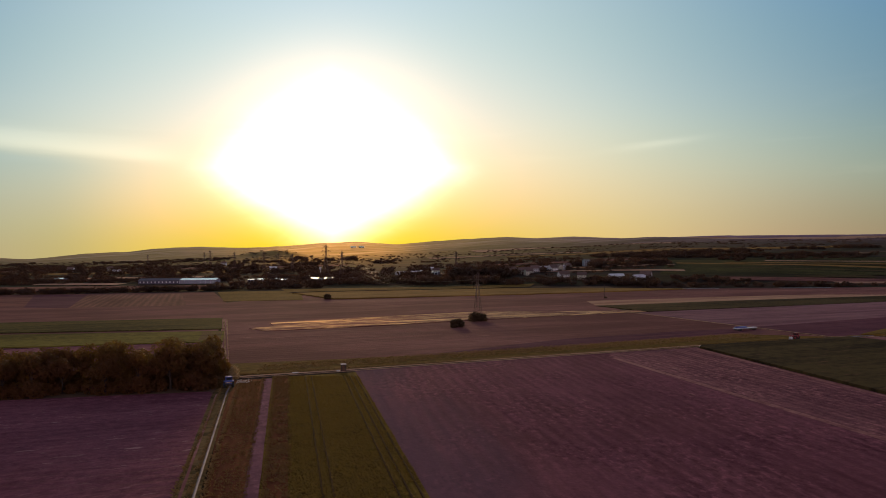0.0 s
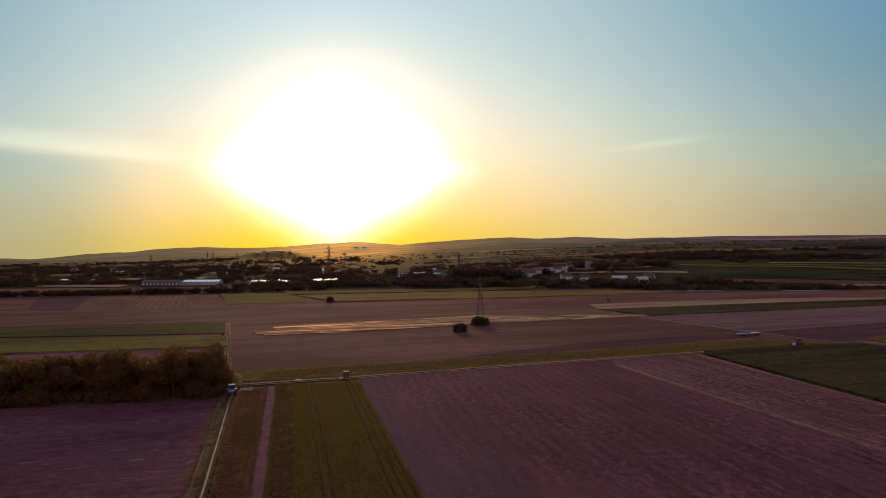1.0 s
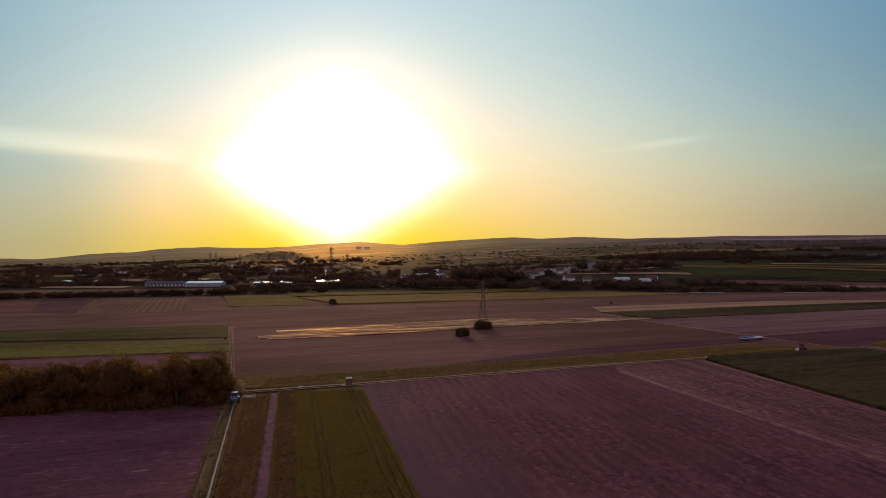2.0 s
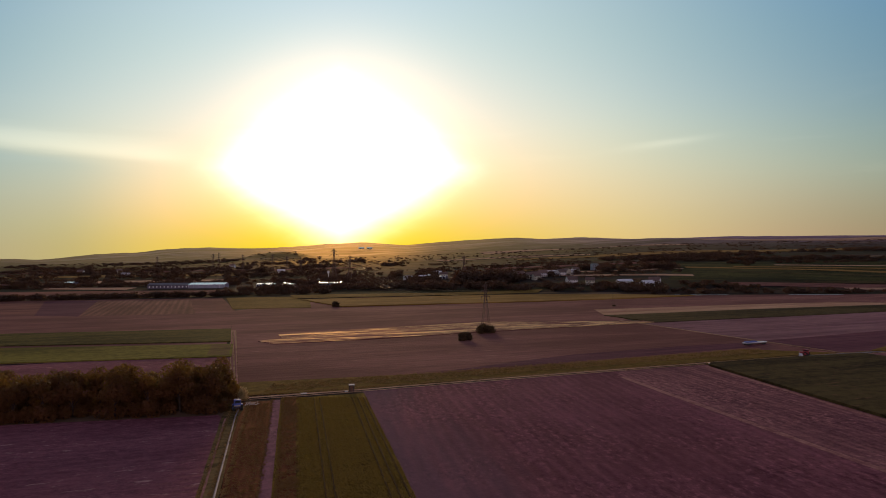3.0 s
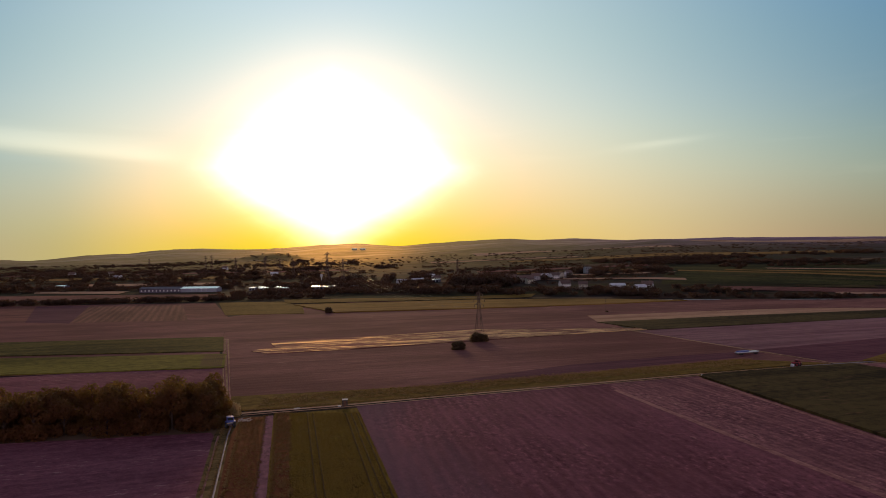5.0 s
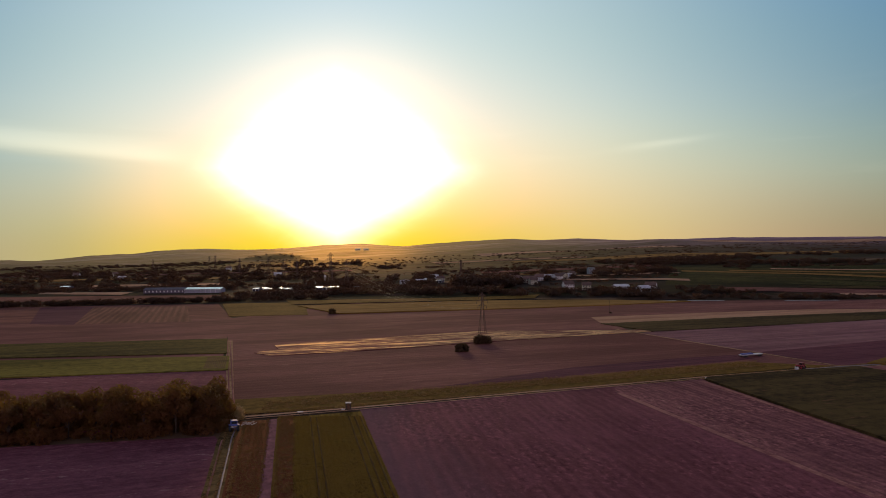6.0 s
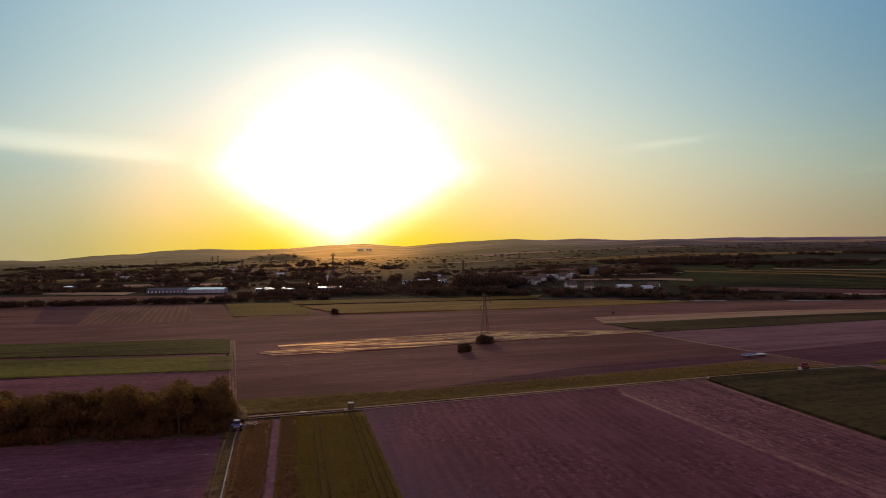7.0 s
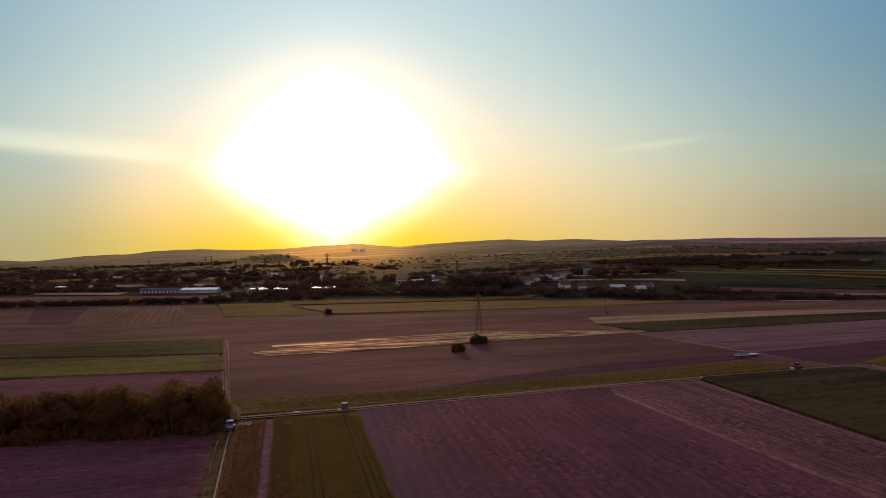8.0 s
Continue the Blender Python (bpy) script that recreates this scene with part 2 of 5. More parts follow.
def leaf_material(name, dark, light, glow, share=0.3):
    """Leaves that let some light through, each clump a little different."""
    m, n = material(name)
    island = n.add("ShaderNodeNewGeometry").outputs["Random Per Island"]
    tree = n.add("ShaderNodeObjectInfo").outputs["Random"]
    colour = n.mix(n.math("ADD", n.math("MULTIPLY", island, 0.7), n.math("MULTIPLY", tree, 0.3)), dark, light)
    finish(n, colour, 0.65, 0.25, through_light=glow, share=share)
    return m


# gloss tints that stand for the lit haze over the far hills
HAZE_GOLD, HAZE_MAUVE = (0.92, 0.61, 0.20), (0.66, 0.34, 0.48)


def land_material():
    """Distant farmland: a patchwork of narrow plots on the plain and the hills, with wooded specks and painted haze."""
    m, n = material("farmland")
    at = n.add("ShaderNodeTexCoord").outputs["Object"]
    along = n.stretch(at, 0.33, 1.0, 0.0, -GRID * 0.6)
    bent = n.vec("ADD", along, n.vec("SCALE", n.add_noise_colour(at, 0.0025), 110.0))
    v = n.add("ShaderNodeTexVoronoi")
    v.feature, v.distance = "F1", "MANHATTAN"
    n.link(bent, v.inputs["Vector"])
    v.inputs["Scale"].default_value = 0.017
    pick = n.add("ShaderNodeSeparateColor")
    n.link(v.outputs["Color"], pick.inputs[0])
    ramp = n.add("ShaderNodeValToRGB")
    ramp.color_ramp.interpolation = "CONSTANT"
    stops = [(0.0, (0.035, 0.023, 0.012)), (0.28, (0.056, 0.028, 0.020)), (0.48, (0.042, 0.032, 0.014)),
             (0.68, (0.078, 0.040, 0.028)), (0.80, (0.040, 0.024, 0.014)), (0.93, (0.17, 0.098, 0.062))]
    for k, (p, c) in enumerate(stops):
        e = ramp.color_ramp.elements[k] if k < 2 else ramp.color_ramp.elements.new(p)
        e.position, e.color = p, (*c, 1)
    n.link(pick.outputs[0], ramp.inputs[0])
    fine = n.noise(n.stretch(at, 0.4, 1, 1), 0.03, 5.0, 0.7)
    colour = n.mix(n.math("MULTIPLY", n.step(fine, 0.40, 0.66), 0.55), ramp.outputs[0], (0.045, 0.042, 0.022))
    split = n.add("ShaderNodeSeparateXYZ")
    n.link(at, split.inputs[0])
    # distance haze put into the colour: far slopes pale to mauve
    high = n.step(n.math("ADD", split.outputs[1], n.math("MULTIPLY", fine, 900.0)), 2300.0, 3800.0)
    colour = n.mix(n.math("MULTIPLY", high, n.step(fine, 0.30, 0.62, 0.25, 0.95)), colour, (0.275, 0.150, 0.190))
    bands = n.noise(n.stretch(at, 0.10, 1.0, 0.0, -0.12), 0.028, 4.0, 0.6)
    colour = n.mix(n.math("MULTIPLY", n.step(bands, 0.52, 0.62), n.math("SUBTRACT", 1.0, n.math("MULTIPLY", high, 0.25))), colour, (0.026, 0.016, 0.015))
    colour = n.mix(n.math("MULTIPLY", n.step(bands, 0.30, 0.24), 0.8), colour, (0.12, 0.070, 0.046))
    plots = n.noise(n.stretch(at, 0.13, 1.0, 0.0, 0.08), 0.0075, 4.0, 0.6)
    colour = n.mix(n.math("MULTIPLY", n.step(plots, 0.53, 0.58), 0.6), colour, (0.055, 0.036, 0.034))
    # far plots carry the same pale haze tint
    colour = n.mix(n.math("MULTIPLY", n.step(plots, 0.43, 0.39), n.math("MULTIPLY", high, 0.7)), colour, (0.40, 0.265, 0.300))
    woods = n.step(n.noise(n.stretch(at, 0.35, 1, 0.0), 0.0065, 5.0, 0.65), 0.545, 0.60)
    colour = n.mix(n.math("MULTIPLY", woods, n.math("SUBTRACT", 0.8, n.math("MULTIPLY", high, 0.3))), colour, (0.032, 0.029, 0.020))
    # gloss grows with distance to imitate the haze glow under the sun
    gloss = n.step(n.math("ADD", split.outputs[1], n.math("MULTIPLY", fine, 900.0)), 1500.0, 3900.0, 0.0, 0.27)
    # gloss in place of air haze: mauve on the eastern slopes, golden elsewhere
    east = n.step(n.math("ADD", split.outputs[0], n.math("MULTIPLY", fine, 500.0)), 250.0, 1700.0)
    finish(n, colour, 1.0, 0.02, fine, 1.5, 0.6, shine=(n.mix(east, HAZE_GOLD, HAZE_MAUVE), gloss, 0.52))
    return m


SOIL = field_material("ploughed_soil", (0.165, 0.052, 0.068), (0.288, 0.099, 0.122), radians(100), 3.2, 0.26, 0.5, (0.515, 0.239, 0.211), 0.62, lines=0.34, relief=0.6, blotch=0.14, crumb=0.48, smooth=((-3.1, 103.0), radians(12.6), 24.0, (0.150, 0.080, 0.110)))
SOIL_PALE = field_material("crumbly_pale_soil", (0.161, 0.057, 0.069), (0.369, 0.148, 0.150), radians(104), 2.4, 0.30, 0.4, (0.597, 0.313, 0.250), 0.57, lines=0.45, relief=0.6, blotch=0.30, straw_long=0.3, crumb=0.55)
SOIL_FAR = field_material("pale_drilled_soil", (0.190, 0.080, 0.094), (0.352, 0.168, 0.176), GRID, 4.0, 0.18, 0.5, (0.515, 0.258, 0.211), 0.58, lines=0.6, relief=0.4)
SOIL_LEFT = field_material("harrowed_soil", (0.170, 0.053, 0.069), (0.309, 0.107, 0.127), GRID, 3.3, 0.12, 0.5, (0.556, 0.294, 0.269), 0.57, lines=0.10, relief=0.6, blotch=0.3, straw_long=0.4, crumb=0.30)
SOIL_MID = field_material("fallow_soil", (0.160, 0.058, 0.053), (0.298, 0.118, 0.103), GRID, 5.0, 0.13, 0.7, (0.500, 0.241, 0.184), 0.55, lines=0.35)
SOIL_DARK = field_material("dark_soil", (0.098, 0.031, 0.048), (0.196, 0.069, 0.088), GRID, 4.0, 0.25, 0.5)
SOIL_PATH = field_material("bare_strip_soil", (0.190, 0.073, 0.092), (0.299, 0.121, 0.145), GRID + radians(90), 0.0, 0.0, 0.5, (0.40, 0.20, 0.20), 0.56, lines=0.6, blotch=0.5, crumb=0.5)
RUT = field_material("dark_wheel_rut", (0.053, 0.027, 0.013), (0.090, 0.050, 0.022), radians(102), 0.0, 0.0, 0.5)
TAN_LINE = field_material("worn_tan_line", (0.21, 0.100, 0.070), (0.50, 0.29, 0.17), radians(112), 0.0, 0.0, 0.6, lines=0.5, blotch=0.6)
WORN = field_material("worn_soil_line", (0.237, 0.088, 0.088), (0.474, 0.216, 0.182), radians(102), 0.0, 0.0, 0.9, lines=0.4, blotch=0.5)
STUBBLE = field_material("stubble", (0.388, 0.185, 0.116), (0.661, 0.375, 0.236), GRID, 3.0, 0.30, 0.5)
STUBBLE_BROWN = field_material("brown_stubble", (0.144, 0.052, 0.046), (0.309, 0.120, 0.096), GRID, 3.0, 0.30, 0.5)
DRY_STRIP = field_material("dry_grass_strip", (0.170, 0.059, 0.054), (0.319, 0.124, 0.104), GRID, 6.0, 0.3, 0.6, (1.0, 0.60, 0.29), 0.47, straw_long=0.08, straw_gate=False, gleam=0.13)
FURROWED = field_material("furrowed_stubble", (0.154, 0.060, 0.048), (0.350, 0.152, 0.110), GRID + radians(90), 5.0, 0.38, 0.5, lines=0.3, bend=1.0)
CROP = field_material("crop_ground", (0.092, 0.051, 0.010), (0.230, 0.140, 0.023), radians(103), 1.6, 0.35, 0.6, relief=0.35, blotch=0.3)
CROP_BROWN = field_material("thin_crop_ground", (0.162, 0.048, 0.023), (0.281, 0.103, 0.040), radians(103), 1.6, 0.35, 0.8)
MEADOW = field_material("meadow_ground", (0.031, 0.021, 0.012), (0.098, 0.066, 0.026), GRID, 0.0, 0.0, 0.6, (0.154, 0.078, 0.043), 0.56, lines=0.5, blotch=0.6, straw_long=0.25)
MARGIN = field_material("grass_margin", (0.113, 0.063, 0.014), (0.237, 0.133, 0.031), GRID, 0.0, 0.0, 0.5, lines=0.3, blotch=0.7)
MEADOW_MID = field_material("mid_meadow_ground", (0.047, 0.037, 0.012), (0.142, 0.109, 0.029), GRID, 0.0, 0.0, 0.5, lines=0.5, blotch=0.5)
MEADOW_LIGHT = field_material("light_meadow_ground", (0.088, 0.074, 0.016), (0.232, 0.179, 0.036), GRID, 0.0, 0.0, 0.5, lines=0.4, blotch=0.5)
OLIVE = field_material("olive_crop_ground", (0.210, 0.106, 0.029), (0.360, 0.194, 0.055), GRID, 6.0, 0.3, 0.6)
VERGE = field_material("dry_verge_ground", (0.075, 0.048, 0.019), (0.24, 0.145, 0.060), GRID, 0.0, 0.0, 0.6, blotch=0.6, crumb=0.4)
GRAVEL = field_material("gravel_track", (0.48, 0.255, 0.165), (0.80, 0.475, 0.300), GRID, 0.0, 0.0, 0.3, rough=0.95, spec=0.02, blotch=0.4)
CONCRETE = field_material("concrete_track", (0.225, 0.169, 0.191), (0.292, 0.221, 0.247), GRID, 0.0, 0.0, 0.3, rough=0.7, spec=0.2, relief=0.03)
LEAF = leaf_material("tree_leaves", (0.098, 0.030, 0.014), (0.176, 0.062, 0.022), (0.34, 0.215, 0.032), 0.36)
LEAF_BUSH = leaf_material("bush_leaves", (0.055, 0.028, 0.014), (0.105, 0.058, 0.026), (0.14, 0.08, 0.03))
LEAF_CROP = leaf_material("crop_leaves", (0.166, 0.100, 0.023), (0.283, 0.174, 0.040), (0.392, 0.250, 0.040))
LEAF_BROWN = leaf_material("thin_crop_leaves", (0.160, 0.079, 0.033), (0.258, 0.138, 0.050), (0.309, 0.166, 0.048))
LEAF_STRAW = leaf_material("bleached_leaves", (0.42, 0.29, 0.15), (0.66, 0.48, 0.27), (0.62, 0.44, 0.20))
LEAF_DRY = leaf_material("dry_grass_blades", (0.17, 0.092, 0.034), (0.35, 0.200, 0.082), (0.42, 0.25, 0.09))
BARK = plain_material("bark", (0.06, 0.035, 0.025), (0.12, 0.075, 0.055), 3.0, 0.9, 0.2, 0.03)
LEAF_FAR = leaf_material("far_leaves", (0.054, 0.029, 0.021), (0.082, 0.043, 0.028), (0.14, 0.058, 0.022), 0.32)
RENDER_WHITE = plain_material("white_render", (0.64, 0.57, 0.56), (0.78, 0.71, 0.69), 0.6, 0.8)
RENDER_GREY = plain_material("grey_render", (0.30, 0.28, 0.30), (0.42, 0.40, 0.42), 0.6, 0.8)
RENDER_WARM = plain_material("cream_render", (0.48, 0.40, 0.30), (0.62, 0.53, 0.41), 0.6, 0.8)
RENDER_BLUE = plain_material("bluish_render", (0.28, 0.22, 0.29), (0.40, 0.33, 0.41), 0.6, 0.7)
RENDER_DUSK = plain_material("dull_violet_render", (0.12, 0.090, 0.115), (0.19, 0.145, 0.18), 0.6, 0.9)
TILE = plain_material("clay_tiles", (0.11, 0.060, 0.050), (0.20, 0.110, 0.090), 1.2, 0.7, vary=0.2)
TILE_DARK = plain_material("dark_tiles", (0.09, 0.07, 0.07), (0.16, 0.13, 0.13), 1.2, 0.6, vary=0.2)
SHEET_WHITE = plain_material("white_sheet", (0.58, 0.52, 0.55), (0.74, 0.68, 0.70), 0.8, 0.30, 0.6)
SHEET_BRIGHT = plain_material("bright_sheet", (0.80, 0.77, 0.78), (0.90, 0.87, 0.88), 0.8, 0.22, 0.8, metal=0.85)
SHEET_DULL = plain_material("dusty_sheeting", (0.30, 0.25, 0.27), (0.52, 0.45, 0.47), 0.8, 0.4, 0.5)
SHEET_BLUE = plain_material("bluish_sheet", (0.085, 0.060, 0.080), (0.15, 0.11, 0.14), 0.8, 0.7, 0.5)
BRICK = plain_material("chimney_brick", (0.22, 0.10, 0.07), (0.34, 0.17, 0.12), 4.0, 0.85)
TIMBER = plain_material("weathered_timber", (0.055, 0.035, 0.028), (0.12, 0.08, 0.06), 5.0, 0.85)
RUST = plain_material("rusty_sheet", (0.10, 0.04, 0.025), (0.20, 0.09, 0.05), 5.0, 0.7)
FRAME = plain_material("window_frame_paint", (0.5, 0.48, 0.45), (0.65, 0.62, 0.6), 3.0, 0.5)
GLASS = plain_material("window_glass", (0.02, 0.025, 0.03), (0.04, 0.045, 0.05), 0.5, 0.08, 0.6, 0.0)
STEEL = plain_material("dark_steel", (0.11, 0.060, 0.045), (0.18, 0.10, 0.075), 2.0, 0.6, 0.4, 0.0, 0.3)
STEEL_PALE = plain_material("cable_metal", (0.252, 0.168, 0.090), (0.336, 0.228, 0.126), 0.5, 0.45, 0.5, 0.0, 0.6)
CERAMIC = plain_material("insulator_ceramic", (0.10, 0.05, 0.035), (0.16, 0.08, 0.05), 3.0, 0.3)
RUBBER = plain_material("tyre_rubber", (0.018, 0.016, 0.016), (0.04, 0.036, 0.034), 4.0, 0.85)
PAINT_BLUE = plain_material("blue_paint", (0.07, 0.09, 0.32), (0.13, 0.15, 0.42), 2.0, 0.5, 0.4)
PAINT_RED = plain_material("red_paint", (0.34, 0.03, 0.04), (0.46, 0.05, 0.06), 2.0, 0.4, 0.5)
CONCRETE_BLOCK = plain_material("concrete_slab", (0.52, 0.48, 0.47), (0.68, 0.64, 0.62), 3.0, 0.7)
PALE_WOOD = plain_material("pale_cut_wood", (0.52, 0.40, 0.33), (0.74, 0.62, 0.54), 4.0, 0.6)

# ---------------------------------------------------------------- ground
Y_ROWS = (700, 770, 900, 1200, 1800, 2600)
RISE_COLS = (-0.66, -0.25, 0.0, 0.3, 0.66)      # x over y
RISE = np.array(((0, 0, 0, 2, 8, 15), (0, 0, 1, 5, 15, 28), (0, 0, 3, 12, 27, 48), (0, 5, 13, 26, 50, 84), (0, 8, 19, 33, 58, 88)), float)
RIDGE_Y = 4000.0
RIDGE_X = (-0.637, -0.596, -0.556, -0.515, -0.450, -0.418, -0.353, -0.288, -0.231, -0.182, -0.125, -0.068, -0.019,
           0.054, 0.094, 0.135, 0.184, 0.257, 0.338, 0.395, 0.452, 0.501, 0.566, 0.637)
RIDGE_Z = (33, 25, 37, 55, 63, 78, 89, 80, 88, 102, 110, 92, 107, 124, 129, 121, 129, 117, 121, 128, 127, 122, 126, 123)


def ground_height(x, y):
    """Flat fields, then land that rises to a long ridge."""
    if y < Y_ROWS[0]:
        return 0.0
    s = x / y
    cols = [float(np.interp(s, RISE_COLS, RISE[:, k])) for k in range(len(Y_ROWS))]
    ridge = float(np.interp(s, RIDGE_X, RIDGE_Z))
    z = float(np.interp(y, (690, *Y_ROWS, RIDGE_Y, RIDGE_Y + 500), (0, *cols, ridge, ridge * 0.35)))
    far = min(1.0, max(0.0, (y - 1300) / 1200)) * min(1.0, max(0.15, (RIDGE_Y - y) / 900))
    z += 13 * far * noise.noise((x / 520, y / 420, 3.1)) + 5 * far * noise.noise((x / 170, y / 150, 8.4))
    z += 20 * math.exp(-((x + 550) / 95) ** 2 - ((y - 2400) / 140) ** 2) + 10 * math.exp(-((x + 640) / 110) ** 2 - ((y - 2420) / 140) ** 2)
    crest = max(0.0, 1 - abs(y - RIDGE_Y) / 260)
    return z + crest * 3.0 * noise.noise((x / 60, y / 60, 1.7))


def mesh_from(name, verts, faces, mat, smooth=False):
    me = bpy.data.meshes.new(name)
    me.from_pydata(verts, [], faces)
    me.materials.append(mat)
    if smooth:
        me.polygons.foreach_set("use_smooth", [True] * len(me.polygons))
    me.update()
    return me


def grid_mesh(name, xs, ys, height, mat):
    verts = [(x, y, height(x, y)) for y in ys for x in xs]
    w = len(xs)
    faces = [(j * w + i, j * w + i + 1, (j + 1) * w + i + 1, (j + 1) * w + i) for j in range(len(ys) - 1) for i in range(w - 1)]
    return mesh_from(name, verts, faces, mat, True)


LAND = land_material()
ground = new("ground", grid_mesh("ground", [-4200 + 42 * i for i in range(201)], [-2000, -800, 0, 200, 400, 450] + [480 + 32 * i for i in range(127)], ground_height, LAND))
tagged(ground, "brown and olive farmland rising to a long low ridge", "ground", kind="structure")


def part(name, bm, mat, parent=None, label=""):
    """Links a bmesh as one mesh object under a thing or a part."""
    me = bpy.data.meshes.new(name)
    bm.to_mesh(me)
    bm.free()
    me.materials.append(mat)
    ob = new(name, me)
    ob.parent = parent
    return tagged(ob, label) if label else ob


LAYER = [0]


def strip(name, corners, mat, label, category="field", lift=None):
    """A plot of land: a thin slab over the ground with a soft uneven edge. Corners counter-clockwise."""
    LAYER[0] += 1
    top = lift if lift else 0.02 + 0.0055 * LAYER[0]
    pts = []
    for k, (x, y) in enumerate(corners):
        nx, ny = corners[(k + 1) % len(corners)]
        d = math.hypot(nx - x, ny - y)
        steps = max(1, int(d / 6))
        for i in range(steps):
            f = i / steps
            wob = 0.0 if i == 0 else 0.16 * noise.noise((x + (nx - x) * f, (y + (ny - y) * f) * 0.9, k))
            pts.append((x + (nx - x) * f - (ny - y) / d * wob, y + (ny - y) * f + (nx - x) / d * wob))
    bm = bmesh.new()
    ring = [bm.verts.new((x, y, top)) for x, y in pts]
    base = [bm.verts.new((x, y, -0.2)) for x, y in pts]
    bm.faces.new(ring)
    for k in range(len(ring)):
        bm.faces.new((base[k], base[(k + 1) % len(ring)], ring[(k + 1) % len(ring)], ring[k]))
    bmesh.ops.recalc_face_normals(bm, faces=bm.faces)
    ob = part(name, bm, mat)
    return tagged(ob, label, category, kind="structure")


# plots, from far to near
strip("field_1", [(-520, 470), (-166, 533), (-228, 690), (-640, 640)], STUBBLE_BROWN, "brown stubble field in front of a dark hedge")
strip("field_43", [(-560, 281), (-228, 359), (-124, 389), (-166, 532), (-520, 470)], SOIL_MID, "reddish-brown fallow field behind the green strips")
strip("field_44", [(-300, 497), (-264, 489), (-337, 660), (-385, 655)], SOIL_DARK, "dark violet-brown plot beside furrowed stubble")
strip("field_2", [(-265, 493), (-187, 506), (-251, 667), (-337, 660)], FURROWED, "pale furrowed stubble field with drawn-out rows")
strip("field_3", [(-172, 545), (-112, 556), (-128, 627), (-150, 672), (-160, 698), (-224, 690)], MARGIN, "dull green crop plot beside brown stubble", lift=0.3)
strip("field_4", [(-124, 390), (-94, 305), (20, 360), (112, 408), (110, 455), (300, 520), (610, 690), (230, 690), (-90, 690), (-166, 530)], SOIL_MID, "wide reddish-brown fallow field")
strip("field_5", [(-140, 645), (-128, 627), (-88, 559), (-44, 571), (2, 583), (70, 600), (155, 630), (232, 665), (140, 699), (28.6, 695), (-52, 672), (-105, 659.5)], OLIVE, "long olive-green crop strip with a dark edge", lift=0.9)
strip("field_6", [(103, 468), (141, 479), (210, 503), (282, 524), (338, 540), (480, 585), (520, 610), (355, 562), (307, 570), (231, 555), (157, 531), (106, 517)], STUBBLE, "pale sandy stubble strip")
strip("field_7", [(102, 466), (123, 418), (183, 439), (249, 462), (302, 482), (450, 538), (480, 585), (338, 540), (282, 524), (210, 503), (141, 479)], MEADOW, "dark green strip between pale stubble and brown soil", lift=0.45)
strip("field_50", [(-520, 225), (-178, 274), (-93.4, 289), (-129, 398), (-246, 379), (-560, 300)], SOIL_MID, "brown balk between two green strips")
strip("field_8", [(-520, 252), (-213.3, 328.2), (-108.0, 339.5), (-126.4, 398), (-246, 379), (-560, 300)], MEADOW_MID, "dark green meadow strip behind the trees", lift=0.5)
strip("field_9", [(-480, 200), (-178.5, 274.5), (-91.8, 289.5), (-103.4, 328.1), (-207.5, 319.2), (-520, 240)], MEADOW_LIGHT, "lighter green meadow strip behind the trees", lift=0.55)
strip("field_10", [(-460, 95), (-62, 196), (-66, 230), (-94, 296), (-173, 271), (-480, 195)], SOIL_LEFT, "narrow purple-brown soil strip behind the trees")
strip("field_11", [(-84, 329), (-40, 346), (20, 375), (108, 415), (300, 484), (290, 492), (107, 425), (22, 428), (-40, 396), (-76, 380), (-92, 368), (-86, 352), (-95, 340)], DRY_STRIP, "strip of bleached dry grass catching the low sun", lift=0.34)
strip("field_12", [(-70, 222), (3, 245), (126, 300), (145, 291), (160, 289), (131, 363), (112, 410), (20, 374), (-78, 325), (-102, 322)], SOIL_MID, "brown fallow field with faint drill lines")
strip("field_13", [(146, 329), (162, 290), (189, 297), (235, 369), (420, 440), (400, 450)], SOIL_DARK, "dark violet-brown ploughed plot")
strip("field_14", [(131, 363), (145, 329), (440, 470), (450, 538), (302, 483), (123, 419), (112, 410)], SOIL_FAR, "reddish-brown ploughed field")
strip("field_48", [(-5, 249), (30, 263), (128, 306), (146, 318), (134, 323), (100, 312), (51, 290), (20, 268)], SOIL_DARK, "dark freshly turned strip behind the grass margin")
strip("field_15", [(-64.5, 209), (-31, 218), (0, 231), (98, 269), (141, 285), (160, 290), (126, 302), (3, 249), (-71, 231)], MARGIN, "olive grass margin along the lane")
strip("field_16", [(-100.3, -150), (21.7, -150), (-39.5, 104), (-59.7, 180), (-62, 184), (-110, 175), (-420, 90), (-420, -150)], SOIL_LEFT, "bare purple-brown harrowed field with pale straw")
strip("field_17", [(56.1, -150), (330, -150), (109.5, 172.5), (95, 261.5), (60, 250.0), (0, 226.3), (-27.6, 215.4), (-3.1, 103)], SOIL, "wide reddish-brown ploughed field with faint tillage lines")
strip("field_46", [(96, 80), (150, -150), (330, -150), (109.5, 172.5), (95, 261), (60, 249.5), (57, 240), (63.6, 209.5), (73.5, 176), (82.4, 136.6)], SOIL_PALE, "paler crumbly part of the ploughed field beside the meadow")
PALE_TOP = 0.02 + 0.0055 * LAYER[0]
strip("field_18", [(109.5, 172.5), (330, -150), (520, -150), (420, 180), (172, 270), (166, 284), (141, 277), (97, 262), (95, 258)], MEADOW, "dark green meadow beside the ploughed field", lift=0.95)
strip("field_51", [(163, 284.5), (169, 271), (300, 205), (330, 250), (176, 289)], WORN, "tan bare ground at the end of the lane")
